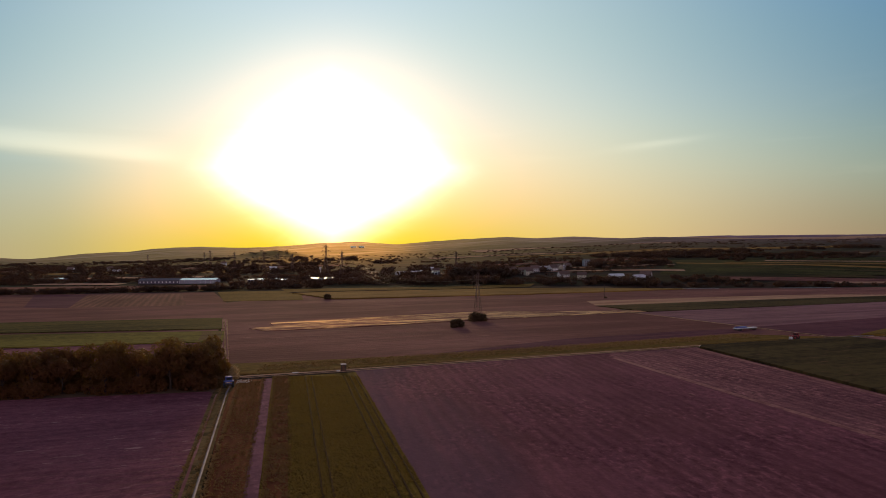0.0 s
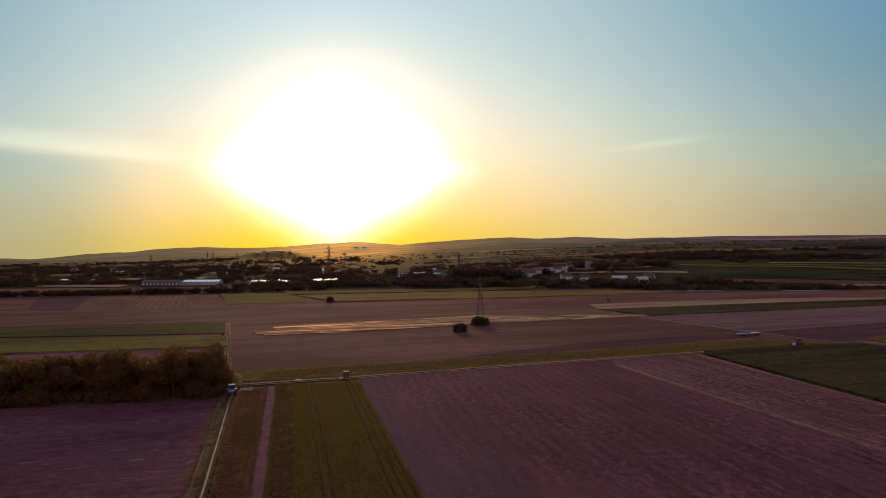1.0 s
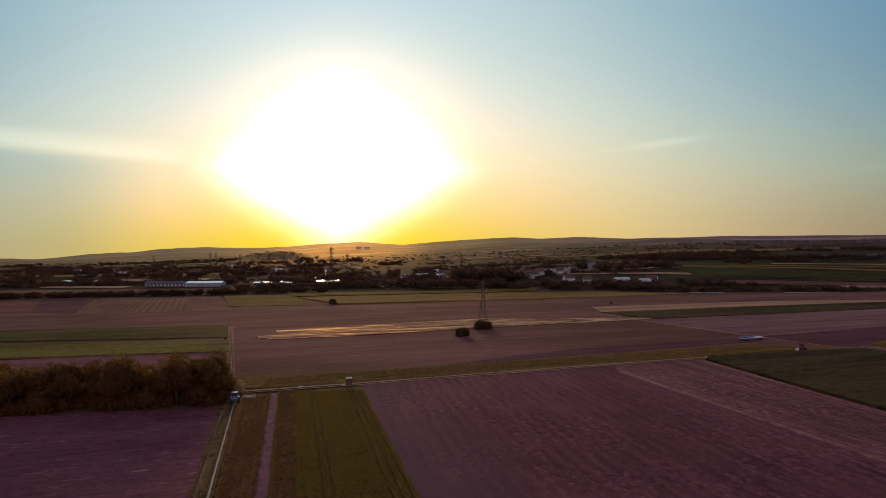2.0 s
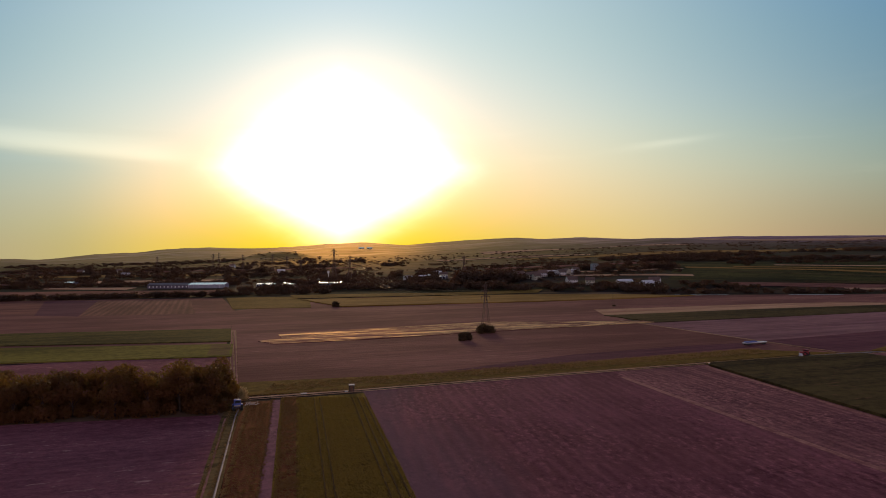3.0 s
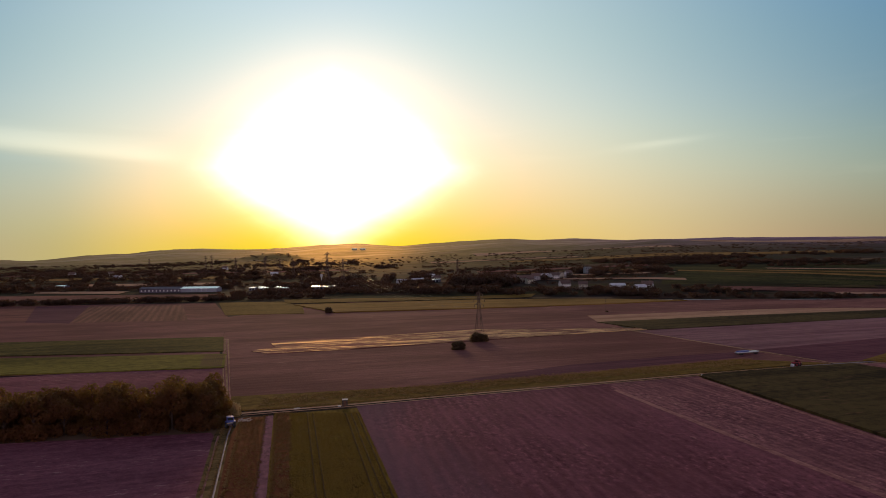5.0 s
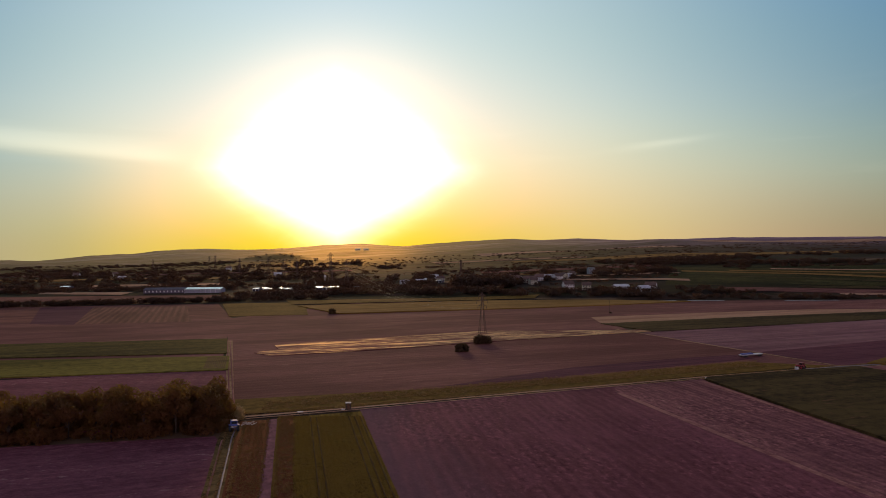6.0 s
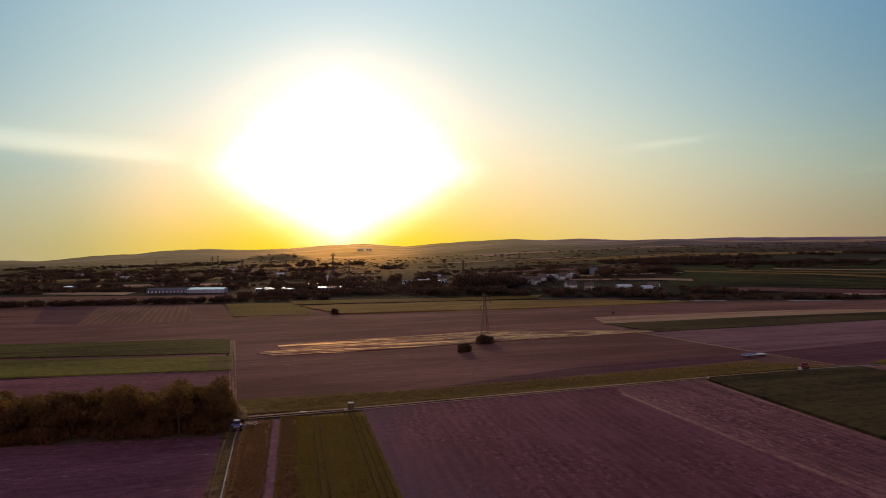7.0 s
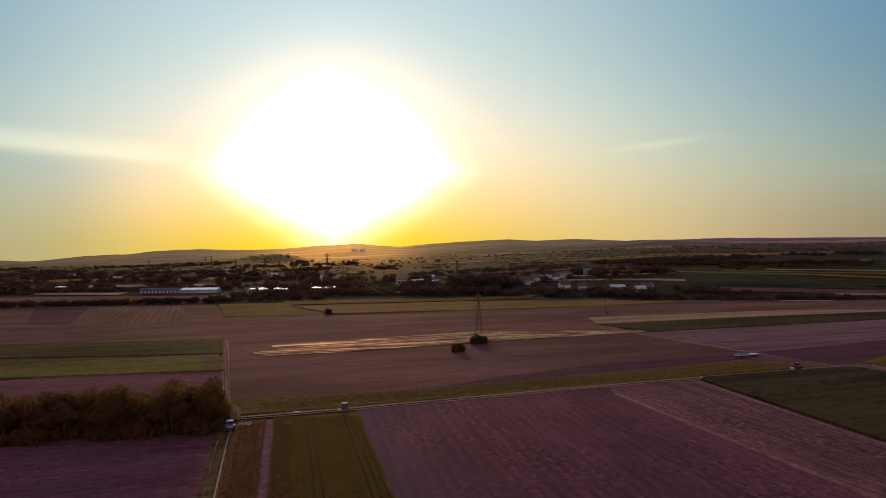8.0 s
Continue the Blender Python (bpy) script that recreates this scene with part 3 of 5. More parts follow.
strip("field_19", [(175, 292), (300, 262), (330, 330), (197, 311)], MARGIN, "yellowish olive plot at the end of the lane", lift=0.9)
strip("field_20", [(31.6, -150), (57, -150), (-2.3, 103), (-26.8, 212), (-50.3, 204), (-27.8, 103)], CROP, "green row crop in a long plot")
strip("field_47", [(32.4, -150), (36.2, -150), (-23.3, 103), (-46.0, 205), (-49.6, 203.7), (-27.1, 103)], CROP_BROWN, "patchy brown edge of the green crop plot")
strip("field_21", [(21.7, -150), (29.7, -150), (-30, 103.4), (-52.2, 202), (-60, 200), (-57.5, 184), (-36, 103.6)], CROP_BROWN, "thin brownish row crop in a narrow plot")
strip("footpath", [(29.4, -150), (31.7, -150), (-27.7, 103.3), (-50.2, 203), (-52.3, 202.5), (-30, 103.4)], SOIL_PATH, "bare violet-brown earth strip between two crop plots", "path")
strip("verge_1", [(17.7, -150), (21.7, -150), (-36.6, 103.6), (-56, 181.6), (-58, 196), (-62, 190), (-60, 180), (-40.5, 103.5)], VERGE, "dry grass verge along the narrow track", "verge")
strip("verge_2", [(-64, 198), (-60, 204), (-64.6, 210), (-77, 249), (-121, 390), (-125, 391), (-79.6, 249), (-67.2, 210)], TAN_LINE, "dry grass verge along the field track", "verge")
strip("track_2", [(18.5, -150), (19, -150), (-39.2, 103.6), (-58.6, 180), (-59.0, 180), (-39.7, 103.6)], WORN, "worn wheel rut of a field track", "track", 0.24)


def lane(name, centre, width, mat, label, lift, raised=0.0):
    """A track along a centre line, slightly cambered, with uneven edges."""
    pts = []
    for (x, y), (nx, ny) in zip(centre, centre[1:]):
        steps = max(1, int(math.hypot(nx - x, ny - y) / 4))
        pts += [(x + (nx - x) * i / steps, y + (ny - y) * i / steps) for i in range(steps)]
    pts.append(centre[-1])
    bm = bmesh.new()
    last = None
    for k, (x, y) in enumerate(pts):
        a, b = pts[max(0, k - 1)], pts[min(len(pts) - 1, k + 1)]
        d = math.hypot(b[0] - a[0], b[1] - a[1])
        px, py = -(b[1] - a[1]) / d, (b[0] - a[0]) / d
        row = []
        for f in (-0.5, -0.3, 0.0, 0.3, 0.5):
            w = f * width * (1 + 0.12 * noise.noise((x * 0.3, y * 0.3, f)))
            z = lift + (0.05 * (1 - abs(f) * 2)) - (0.05 if abs(f) == 0.5 else 0)
            row.append(bm.verts.new((x + px * w, y + py * w, z)))
        if last:
            for i in range(4):
                bm.faces.new((last[i], row[i], row[i + 1], last[i + 1]))
        last = row
    bmesh.ops.recalc_face_normals(bm, faces=bm.faces)
    return tagged(part(name, bm, mat), label, "track", kind="structure")


TRACK = [(20.8, -150), (-37.35, 103.6), (-56.75, 181.6), (-58.85, 192)]
LANE = [(-60.3, 205.9), (-32.5, 215.6), (-1.0, 228.1), (32.2, 241.1), (98.4, 266.0), (139.4, 279.6), (177, 291), (300, 322), (480, 362)]
lane("track_1", TRACK, 0.42, CONCRETE, "narrow pale concrete track strip", 0.36)
lane("track_3", LANE, 1.7, GRAVEL, "pale gravel farm lane", 0.28)
lane("track_4", [(x + 0.9, y - 2.5) for x, y in LANE], 0.6, GRAVEL, "second wheel rut beside the gravel lane", 0.26)
lane("track_6", [(58, 236), (63.6, 212), (73.1, 174), (82.4, 136.6), (87.5, 117)], 2.0, WORN, "pale worn wheel line across the ploughed field", PALE_TOP + 0.06)
lane("track_9", [(93.6, 257), (107.8, 172.5), (150.8, 109), (200, 37)], 1.6, WORN, "pale trampled edge of the field beside the meadow", PALE_TOP + 0.06)
for shift in (0.6, 1.9):
    lane("track_10", [(-66.6 + shift, 210), (-79.3 + shift, 249), (-124.8 + shift * 1.3, 390)], 0.55, WORN, "pale wheel rut of the grassy field track", 0.32)
for k in range(11):
    lane("track_11", [(-94.3 - k * 0.85, 292), (-103.5 - k * 0.85, 325)], 0.32, SOIL_DARK, "dark gap between drilled rows of the green strip", 0.585)
lane("track_7", [(141, 280), (177, 291), (260, 312)], 2.2, CONCRETE, "pale concrete end of the farm lane", 0.33)
lane("track_5", [(104, 432), (131, 362.6), (145.2, 328.1), (160.8, 289.5), (170, 287.5)], 2.2, TAN_LINE, "dry tan field track crossing the brown field", 0.30)

# ---------------------------------------------------------------- trees
def tube(bm, pts, radii, sides=6):
    """A tapered limb along pts."""
    last = None
    for k, (p, r) in enumerate(zip(pts, radii)):
        p = Vector(p)
        d = (Vector(pts[min(k + 1, len(pts) - 1)]) - Vector(pts[max(k - 1, 0)])).normalized()
        u = d.orthogonal().normalized()
        v = d.cross(u)
        ring = [bm.verts.new(p + (u * math.cos(a) + v * math.sin(a)) * r) for a in [2 * math.pi * i / sides for i in range(sides)]]
        if last:
            for i in range(sides):
                bm.faces.new((last[i], last[(i + 1) % sides], ring[(i + 1) % sides], ring[i]))
        last = ring


def leaf_cloud(rng, lobes, count, size):
    """Many small bent leaf sprays round the lobes (centre, radii), thin at the rim."""
    verts, faces = [], []
    weights = [r[0] * r[2] for _, r in lobes]
    for _ in range(count):
        c, r = rng.choices(lobes, weights)[0]
        d = Vector((rng.gauss(0, 1), rng.gauss(0, 1), rng.gauss(0, 1))).normalized()
        f = rng.uniform(0.55, 1.06) ** 0.6
        p = Vector((c[0] + d.x * r[0] * f, c[1] + d.y * r[1] * f, c[2] + d.z * r[2] * f))
        nrm = (d + Vector((rng.uniform(-0.8, 0.8), rng.uniform(-0.8, 0.8), rng.uniform(-0.5, 0.9)))).normalized()
        u = nrm.orthogonal().normalized()
        v = nrm.cross(u)
        a = rng.uniform(0, 6.28)
        u, v = u * math.cos(a) + v * math.sin(a), v * math.cos(a) - u * math.sin(a)
        s = size * rng.uniform(0.6, 1.4)
        b = len(verts)
        verts += [p - u * s, p + v * s * 0.55 - nrm * s * 0.2, p + u * s, p - v * s * 0.55 - nrm * s * 0.2]
        faces += [(b, b + 1, b + 2), (b, b + 2, b + 3)]
    return verts, faces


def tree(seed, height, spread, leaves, size, leaf, name="tree", label="", low=0.18):
    """A broad-leaved tree: tapered trunk with limbs, and an uneven crown of leaf sprays."""
    rng = random.Random(seed)
    top = new(name)
    bm = bmesh.new()
    lean = rng.uniform(-0.05, 0.05) * height
    tube(bm, [(0, 0, -0.3), (lean * 0.2, 0, height * 0.2), (lean * 0.6, lean * 0.3, height * 0.5), (lean, lean * 0.4, height * 0.85)],
         [height * 0.026, height * 0.02, height * 0.013, height * 0.004], 7)
    lobes = []
    for k in range(rng.randint(8, 11)):
        a = rng.uniform(0, 6.28)
        h = height * rng.uniform(low + 0.18, 0.86)
        reach = spread * rng.uniform(0.25, 0.62) * (1.15 - 0.7 * h / height)
        c = (lean * h / height + math.cos(a) * reach, math.sin(a) * reach, h)
        r = spread * rng.uniform(0.22, 0.40)
        lobes.append((c, (r, r, r * rng.uniform(0.7, 1.0))))
        z0 = height * rng.uniform(0.2, 0.45)
        tube(bm, [(lean * 0.4, 0, z0), (c[0] * 0.55, c[1] * 0.55, (z0 + h) * 0.52), c], [height * 0.010, height * 0.006, height * 0.002], 5)
    lobes.append(((lean, lean * 0.4, height * 0.80), (spread * 0.30, spread * 0.30, height * 0.19)))
    for k in range(4):
        a = 6.28 * k / 4 + rng.uniform(-0.5, 0.5)
        lobes.append(((math.cos(a) * spread * 0.42, math.sin(a) * spread * 0.42, height * (low + 0.10)), (spread * 0.3, spread * 0.3, height * 0.16)))
    part("trunk", bm, BARK, top)
    verts, faces = leaf_cloud(rng, lobes, leaves, size)
    crown = new("crown", mesh_from("crown", verts, faces, leaf))
    crown.parent = top
    return tagged(top, label, "tree")


def far_from(pts, p, d):
    return all((q[0] - p[0]) ** 2 + (q[1] - p[1]) ** 2 > d * d for q in pts)


GROVE = "broad dark green tree in a dense grove beside the field"
models = [tree(11 + k, h, w, 3600, 0.36, LEAF, label=GROVE, low=0.02) for k, (h, w) in enumerate(((13.4, 7.8), (12.4, 7.2), (14.2, 8.2), (11.4, 7.0)))]
rng = random.Random(5)
spots = []
for k in range(900):
    u, v = rng.uniform(0, 175), rng.uniform(2.5, 19)
    x, y = -64.0 - u * 0.975 - v * 0.16, 186.0 - u * 0.222 + v * 0.97
    if far_from(spots, (x, y), 4.9):
        spots.append((x, y))
for k, (x, y) in enumerate(spots):
    m = pose(x, y, 0, 0, 0, rng.uniform(0, 360))
    if k < 4:
        models[k].matrix_basis = m
        t = models[k]
    else:
        t = copy_thing(models[k % 4], m)
    f = rng.uniform(0.70, 1.08)
    t.scale = (f * 1.05, f * 1.05, f)
    tagged(t, group="trees of the grove")


poplar = tree(41, 19.0, 3.4, 1100, 0.7, LEAF_FAR, label="tall slim poplar on the plain", low=0.06)
poplar.matrix_basis = pose(-746, 1500, ground_height(-746, 1500) - 0.2)
for k, (x, y, h) in enumerate(((436, 1030, 12), (265, 1040, 12), (-560, 905, 11), (-575, 912, 9), (-545, 908, 12), (204, 700, 8))):
    lone = tree(51 + k, h, h * 0.62, 900, 0.62, LEAF_FAR, label="round dark tree on the farmland", low=0.05)
    lone.matrix_basis = pose(x, y, ground_height(x, y) - 0.2)


def bush(seed, wide, deep, high, leaves, size, leaf, label):
    """A dense shrub: short stems and a low crown of leaf sprays reaching the ground."""
    rng = random.Random(seed)
    top = new("bush")
    bm = bmesh.new()
    lobes = []
    for k in range(9):
        x, y = rng.uniform(-0.36, 0.36) * wide, rng.uniform(-0.36, 0.36) * deep
        h = high * rng.uniform(0.45, 0.68)
        lobes.append(((x, y, h), (wide * 0.22, deep * 0.25, high * 0.30)))
        lobes.append(((x * 1.1, y * 1.1, high * 0.25), (wide * 0.20, deep * 0.22, high * 0.25)))
        tube(bm, [(x * 0.3, y * 0.3, -0.2), (x * 0.7, y * 0.7, h * 0.5), (x, y, h)], [0.12, 0.08, 0.03], 5)
    part("trunk", bm, BARK, top)
    verts, faces = leaf_cloud(rng, lobes, leaves, size)
    crown = new("crown", mesh_from("crown", verts, faces, leaf))
    crown.parent = top
    return tagged(top, label, "bush")


FIELD_BUSH = "dense dark bush standing alone in the brown field"
b = bush(31, 9.4, 5.5, 5.6, 2200, 0.40, LEAF_BUSH, FIELD_BUSH + " under the pylon")
b.matrix_basis = pose(17.6, 369, 0, 0, 0, 20)
b = bush(32, 6.4, 4.6, 4.4, 1700, 0.40, LEAF_BUSH, FIELD_BUSH)
b.matrix_basis = pose(6.4, 339.5, 0, 0, 0, 15)
b = bush(33, 7.0, 5.0, 4.6, 900, 0.55, LEAF_BUSH, "dark bush at the edge of an olive crop strip")
b.matrix_basis = pose(-94.5, 563, 0)
b = bush(37, 2.6, 2.2, 1.2, 300, 0.3, LEAF_BUSH, "small dark bush at the foot of a pole")
b.matrix_basis = pose(127.5, 546.5, 0)
b = bush(35, 5.8, 4.0, 4.4, 1100, 0.28, LEAF_STRAW, "yellowish dry bush at the end of the grove")
b.matrix_basis = pose(-62.4, 203.2, 0)


def far_woods(name, label, seed, places, sprays=110):
    """Many far trees in one mesh: places gives (x, y, height, width)."""
    rng = random.Random(seed)
    verts, faces = [], []
    for x, y, h, w in places:
        z = ground_height(x, y)
        lobes = []
        for k in range(4):
            a = rng.uniform(0, 6.28)
            lobes.append(((x + math.cos(a) * w * 0.25, y + math.sin(a) * w * 0.25, z + h * rng.uniform(0.35, 0.75)), (w * 0.32, w * 0.32, h * 0.26)))
        lobes.append(((x, y, z + h * 0.3), (w * 0.4, w * 0.4, h * 0.3)))
        v, f = leaf_cloud(rng, lobes, sprays, w * 0.092)
        o = len(verts)
        verts += v
        faces += [tuple(i + o for i in t) for t in f]
    ob = new(name, mesh_from(name, verts, faces, LEAF_FAR))
    return tagged(ob, label, "woods", kind="stuff")


def belt(seed, a, b, count, deep, high, wide, gap=0.0):
    """Places of trees along the line from a to b, scattered over a depth."""
    rng = random.Random(seed)
    out = []
    for k in range(count):
        f = rng.random()
        if noise.noise((f * 9.0, seed * 1.3, 0.5)) < gap - 0.5:
            continue
        h = high * rng.uniform(0.55, 1.1)
        out.append((a[0] + (b[0] - a[0]) * f + rng.uniform(-4, 4), a[1] + (b[1] - a[1]) * f + rng.uniform(-0.5, 0.5) * deep, h, wide * rng.uniform(0.7, 1.3)))
    return out


far_woods("hedge", "dark hedge of bushes along the stubble field", 1,
          belt(1, (-445, 660), (-235, 722), 150, 9, 6.8, 9.5, -0.2) + belt(2, (-240, 725), (-130, 760), 40, 14, 7.0, 10))
far_woods("wood_belt", "dark belt of trees and shrubs in front of the village", 2,
          belt(3, (-250, 790), (-60, 850), 120, 60, 9.0, 12, 0.1) + belt(4, (-60, 830), (60, 800), 90, 50, 10, 13) + belt(5, (60, 780), (230, 730), 80, 50, 8.5, 11, 0.2))
def scrub(seed, x0, x1, y0, y1, count, high, wide, cut):
    """Places of scattered shrubs, in drifts along the plots."""
    rng = random.Random(seed)
    out = []
    while len(out) < count:
        y = rng.uniform(y0, y1)
        x = rng.uniform(x0, x1) * y / 1000
        if noise.noise((x / 120, y / 28, seed)) > cut:
            out.append((x, y, high * rng.uniform(0.5, 1.2), wide * rng.uniform(0.6, 1.5)))
    return out


far_woods("scrub", "low scrub and garden trees scattered over the plain", 7, scrub(1, -640, -20, 880, 1300, 320, 4.0, 8.0, 0.2) + scrub(2, -640, 0, 1300, 2300, 900, 3.5, 9, 0.05), 44)
far_woods("scrub", "low scrub and vineyard edges on the slope", 8, scrub(3, -20, 330, 860, 1400, 380, 4.5, 8.0, 0.15) + scrub(5, 80, 270, 765, 825, 90, 5.0, 7.0, 0.0) + scrub(4, -20, 660, 1400, 2300, 700, 3, 9, 0.15), 44)
rng = random.Random(17)
far_woods("wood", "scattered trees over a low mound before the ridge", 9,
          [(rng.gauss(-580, 80), rng.gauss(2360, 60), rng.uniform(3, 6), rng.uniform(9, 18)) for k in range(26)], 30)
far_woods("wood", "dense dark wood behind the pylon", 3, belt(6, (8, 905), (82, 890), 130, 70, 18, 15))
far_woods("wood", "tree belts between plots on the plain", 4,
          belt(7, (-640, 930), (-290, 960), 150, 50, 8, 11, 0.2) + belt(30, (-700, 1040), (-250, 1060), 100, 30, 8, 12, 0.38) + belt(31, (-900, 1380), (-150, 1400), 110, 50, 9, 15, 0.38) + belt(32, (-1150, 1800), (-200, 1850), 100, 70, 10, 18, 0.4) + belt(33, (-250, 960), (-20, 950), 150, 90, 9, 12, 0.15) + belt(34, (-210, 1050), (0, 1120), 110, 120, 10, 13, 0.2) + belt(8, (-780, 1180), (-200, 1230), 130, 90, 11, 15, 0.3)
          + belt(9, (-1000, 1550), (-100, 1600), 220, 120, 8, 15, 0.2) + belt(10, (-1300, 2050), (-420, 2180), 240, 160, 6, 14, 0.2))
far_woods("wood_belt", "low shrubs and trees along the road", 5,
          belt(12, (200, 715), (345, 700), 46, 26, 5.5, 8, 0.3) + belt(13, (330, 700), (420, 690), 36, 16, 6, 9) + belt(14, (400, 690), (590, 700), 42, 26, 5.5, 8.5, 0.3))
far_woods("wood", "dark copses and tree rows on the slope", 6,
          belt(35, (80, 930), (180, 1000), 90, 70, 8, 10, 0.2) + belt(36, (60, 1050), (330, 1100), 120, 80, 9, 13, 0.25) + belt(37, (330, 1215), (800, 1080), 230, 45, 8, 12, 0.12) + belt(38, (260, 770), (330, 740), 40, 40, 6, 9, 0.2) + belt(15, (290, 1330), (560, 1290), 90, 30, 7, 12, 0.3) + belt(16, (430, 1090), (640, 1040), 40, 20, 6, 10, 0.3) + belt(17, (220, 1300), (900, 1450), 200, 110, 8, 15, 0.25)
          + belt(18, (200, 1000), (330, 1010), 40, 40, 11, 13, 0.2) + belt(19, (-50, 1250), (250, 1250), 90, 130, 5, 9, 0.2))

# ---------------------------------------------------------------- vineyards and plots on the slope
def draped(name, near_a, near_b, far_b, far_a, mat, label, lift=0.35, across=30, deep=5):
    """A plot that follows the rising ground."""
    verts = []
    for j in range(deep + 1):
        g = j / deep
        for i in range(across + 1):
            f = i / across
            x = (near_a[0] * (1 - f) + near_b[0] * f) * (1 - g) + (far_a[0] * (1 - f) + far_b[0] * f) * g
            y = (near_a[1] * (1 - f) + near_b[1] * f) * (1 - g) + (far_a[1] * (1 - f) + far_b[1] * f) * g
            verts.append((x, y, ground_height(x, y) + lift))
    w = across + 1
    faces = [(j * w + i, j * w + i + 1, (j + 1) * w + i + 1, (j + 1) * w + i) for j in range(deep) for i in range(across)]
    return tagged(new(name, mesh_from(name, verts, faces, mat, True)), label, "field", kind="structure")


VINES = field_material("vineyard_rows", (0.026, 0.025, 0.010), (0.088, 0.074, 0.022), radians(-30), 9.0, 0.5, 0.9, blotch=0.8)
draped("field_22", (258, 828), (620, 738), (800, 990), (372, 1150), VINES, "dark green vineyard rows on the slope", 0.35, 40, 16)
for k, (x0, y0, x1, y1) in enumerate(((90, 1005, 250, 985), (110, 1090, 330, 1050), (60, 1180, 340, 1150), (90, 1330, 420, 1290), (150, 1560, 620, 1480))):
    draped(f"field_{57 + k}", (x0, y0), (x1, y1), (x1 + 8, y1 + 34 + 8 * k), (x0 - 4, y0 + 34 + 8 * k), (VINES, OLIVE, STUBBLE_BROWN)[k % 3], "narrow plot on the slope above the village", 0.6)
draped("field_23", (300, 760), (470, 712), (478, 740), (306, 792), STUBBLE_BROWN, "dull purple-brown plot below the vineyard", 0.5)
draped("field_24", (405, 716), (560, 704), (566, 716), (408, 728), STUBBLE, "pale bare patch among shrubs below the vineyard", 0.6)
draped("field_25", (392, 770), (470, 752), (474, 768), (396, 788), MEADOW, "dark meadow strip at the foot of the vineyard", 0.6)
draped("field_52", (-150, 666), (90, 722), (100, 760), (-168, 722), MARGIN, "narrow olive strip below the wood belt", lift=0.7)
draped("field_30", (340, 1010), (640, 742), (650, 757), (346, 1034), OLIVE, "pale grass strip running down the vineyard", 0.8)
draped("field_31", (405, 1000), (690, 780), (698, 792), (410, 1020), OLIVE, "light olive grass strip between vineyards", 0.8)
draped("field_32", (470, 1012), (700, 850), (706, 860), (476, 1030), STUBBLE, "pale stubble strip between vineyards", 0.8)
draped("field_26", (360, 905), (600, 745), (610, 752), (364, 913), MEADOW, "dark strip between vineyard plots", 0.7)
draped("field_27", (440, 955), (690, 762), (698, 770), (444, 965), MEADOW, "dark strip between vineyard plots", 0.7)
draped("field_33", (120, 958), (300, 860), (306, 884), (122, 984), STUBBLE, "pale stubble strip above the village edge", 0.8)
draped("field_28", (255, 985), (285, 978), (288, 1000), (258, 1008), STUBBLE, "small pale plot above the vineyard", 0.8)
draped("field_29", (420, 1420), (560, 1380), (566, 1410), (424, 1450), STUBBLE, "pale stubble plot on the hillside", 0.8)
draped("field_34", (160, 1010), (330, 985), (330, 1000), (160, 1030), STUBBLE, "pale stubble strip above the village", lift=0.8)
draped("field_35", (-180, 1010), (-110, 1012), (-112, 1040), (-190, 1040), STUBBLE, "pale strip on the plain", lift=0.8)
draped("field_36", (-560, 1040), (-330, 1050), (-335, 1110), (-580, 1100), STUBBLE, "pale plot on the plain", lift=0.8)
draped("field_37", (-520, 880), (-400, 850), (-410, 905), (-540, 920), STUBBLE, "pale plot beside the halls", lift=0.8)
draped("field_53", (-700, 1000), (-330, 990), (-340, 1030), (-760, 1040), STUBBLE_BROWN, "dull brown plot between tree belts", 0.6)
draped("field_54", (-900, 1250), (-260, 1240), (-270, 1330), (-960, 1340), OLIVE, "dry olive plot on the plain", 0.6)
draped("field_55", (-1000, 1480), (-200, 1460), (-210, 1530), (-1040, 1540), STUBBLE_BROWN, "brown plot far out on the plain", 0.6)
draped("field_45", (-520, 735), (-250, 752), (-265, 835), (-600, 825), STUBBLE_BROWN, "brown plot between the hedge and the trees", 0.5)
draped("field_38", (-30, 1700), (330, 1650), (340, 1700), (-40, 1760), STUBBLE, "pale plot on the lower hillside", lift=0.8)
draped("field_39", (330, 1500), (900, 1450), (940, 1600), (340, 1640), OLIVE, "olive plot on the hillside", lift=0.8)
draped("field_40", (100, 2100), (700, 2050), (740, 2260), (90, 2300), STUBBLE, "pale plot on the hillside", lift=0.8)
draped("field_42", (900, 2500), (1700, 2350), (1760, 2520), (920, 2680), STUBBLE, "pale plot on the far hill", lift=0.8)
ROAD = field_material("asphalt_road", (0.30, 0.26, 0.29), (0.42, 0.37, 0.40), GRID, 0.0, 0.0, 0.3, rough=0.55, spec=0.5, relief=0.02)
for xa, ya, xb, yb in ((190, 676, 222, 674), (232, 672, 266, 669), (322, 664, 372, 662), (430, 664, 470, 664)):
    draped("road", (xa, ya), (xb, yb), (xb, yb + 6), (xa, ya + 6), ROAD, "stretch of pale asphalt road past the shrubs", 0.5, 8, 1)

# ---------------------------------------------------------------- buildings
def box(bm, x0, y0, z0, x1, y1, z1, edge=0.0):
    made = bmesh.ops.create_cube(bm, size=1.0)["verts"]
    for v in made:
        v.co = Vector(((x0 + x1) / 2 + v.co.x * (x1 - x0), (y0 + y1) / 2 + v.co.y * (y1 - y0), (z0 + z1) / 2 + v.co.z * (z1 - z0)))
    if edge:
        bmesh.ops.bevel(bm, geom=list({e for v in made for e in v.link_edges}), offset=edge, segments=1, affect="EDGES")


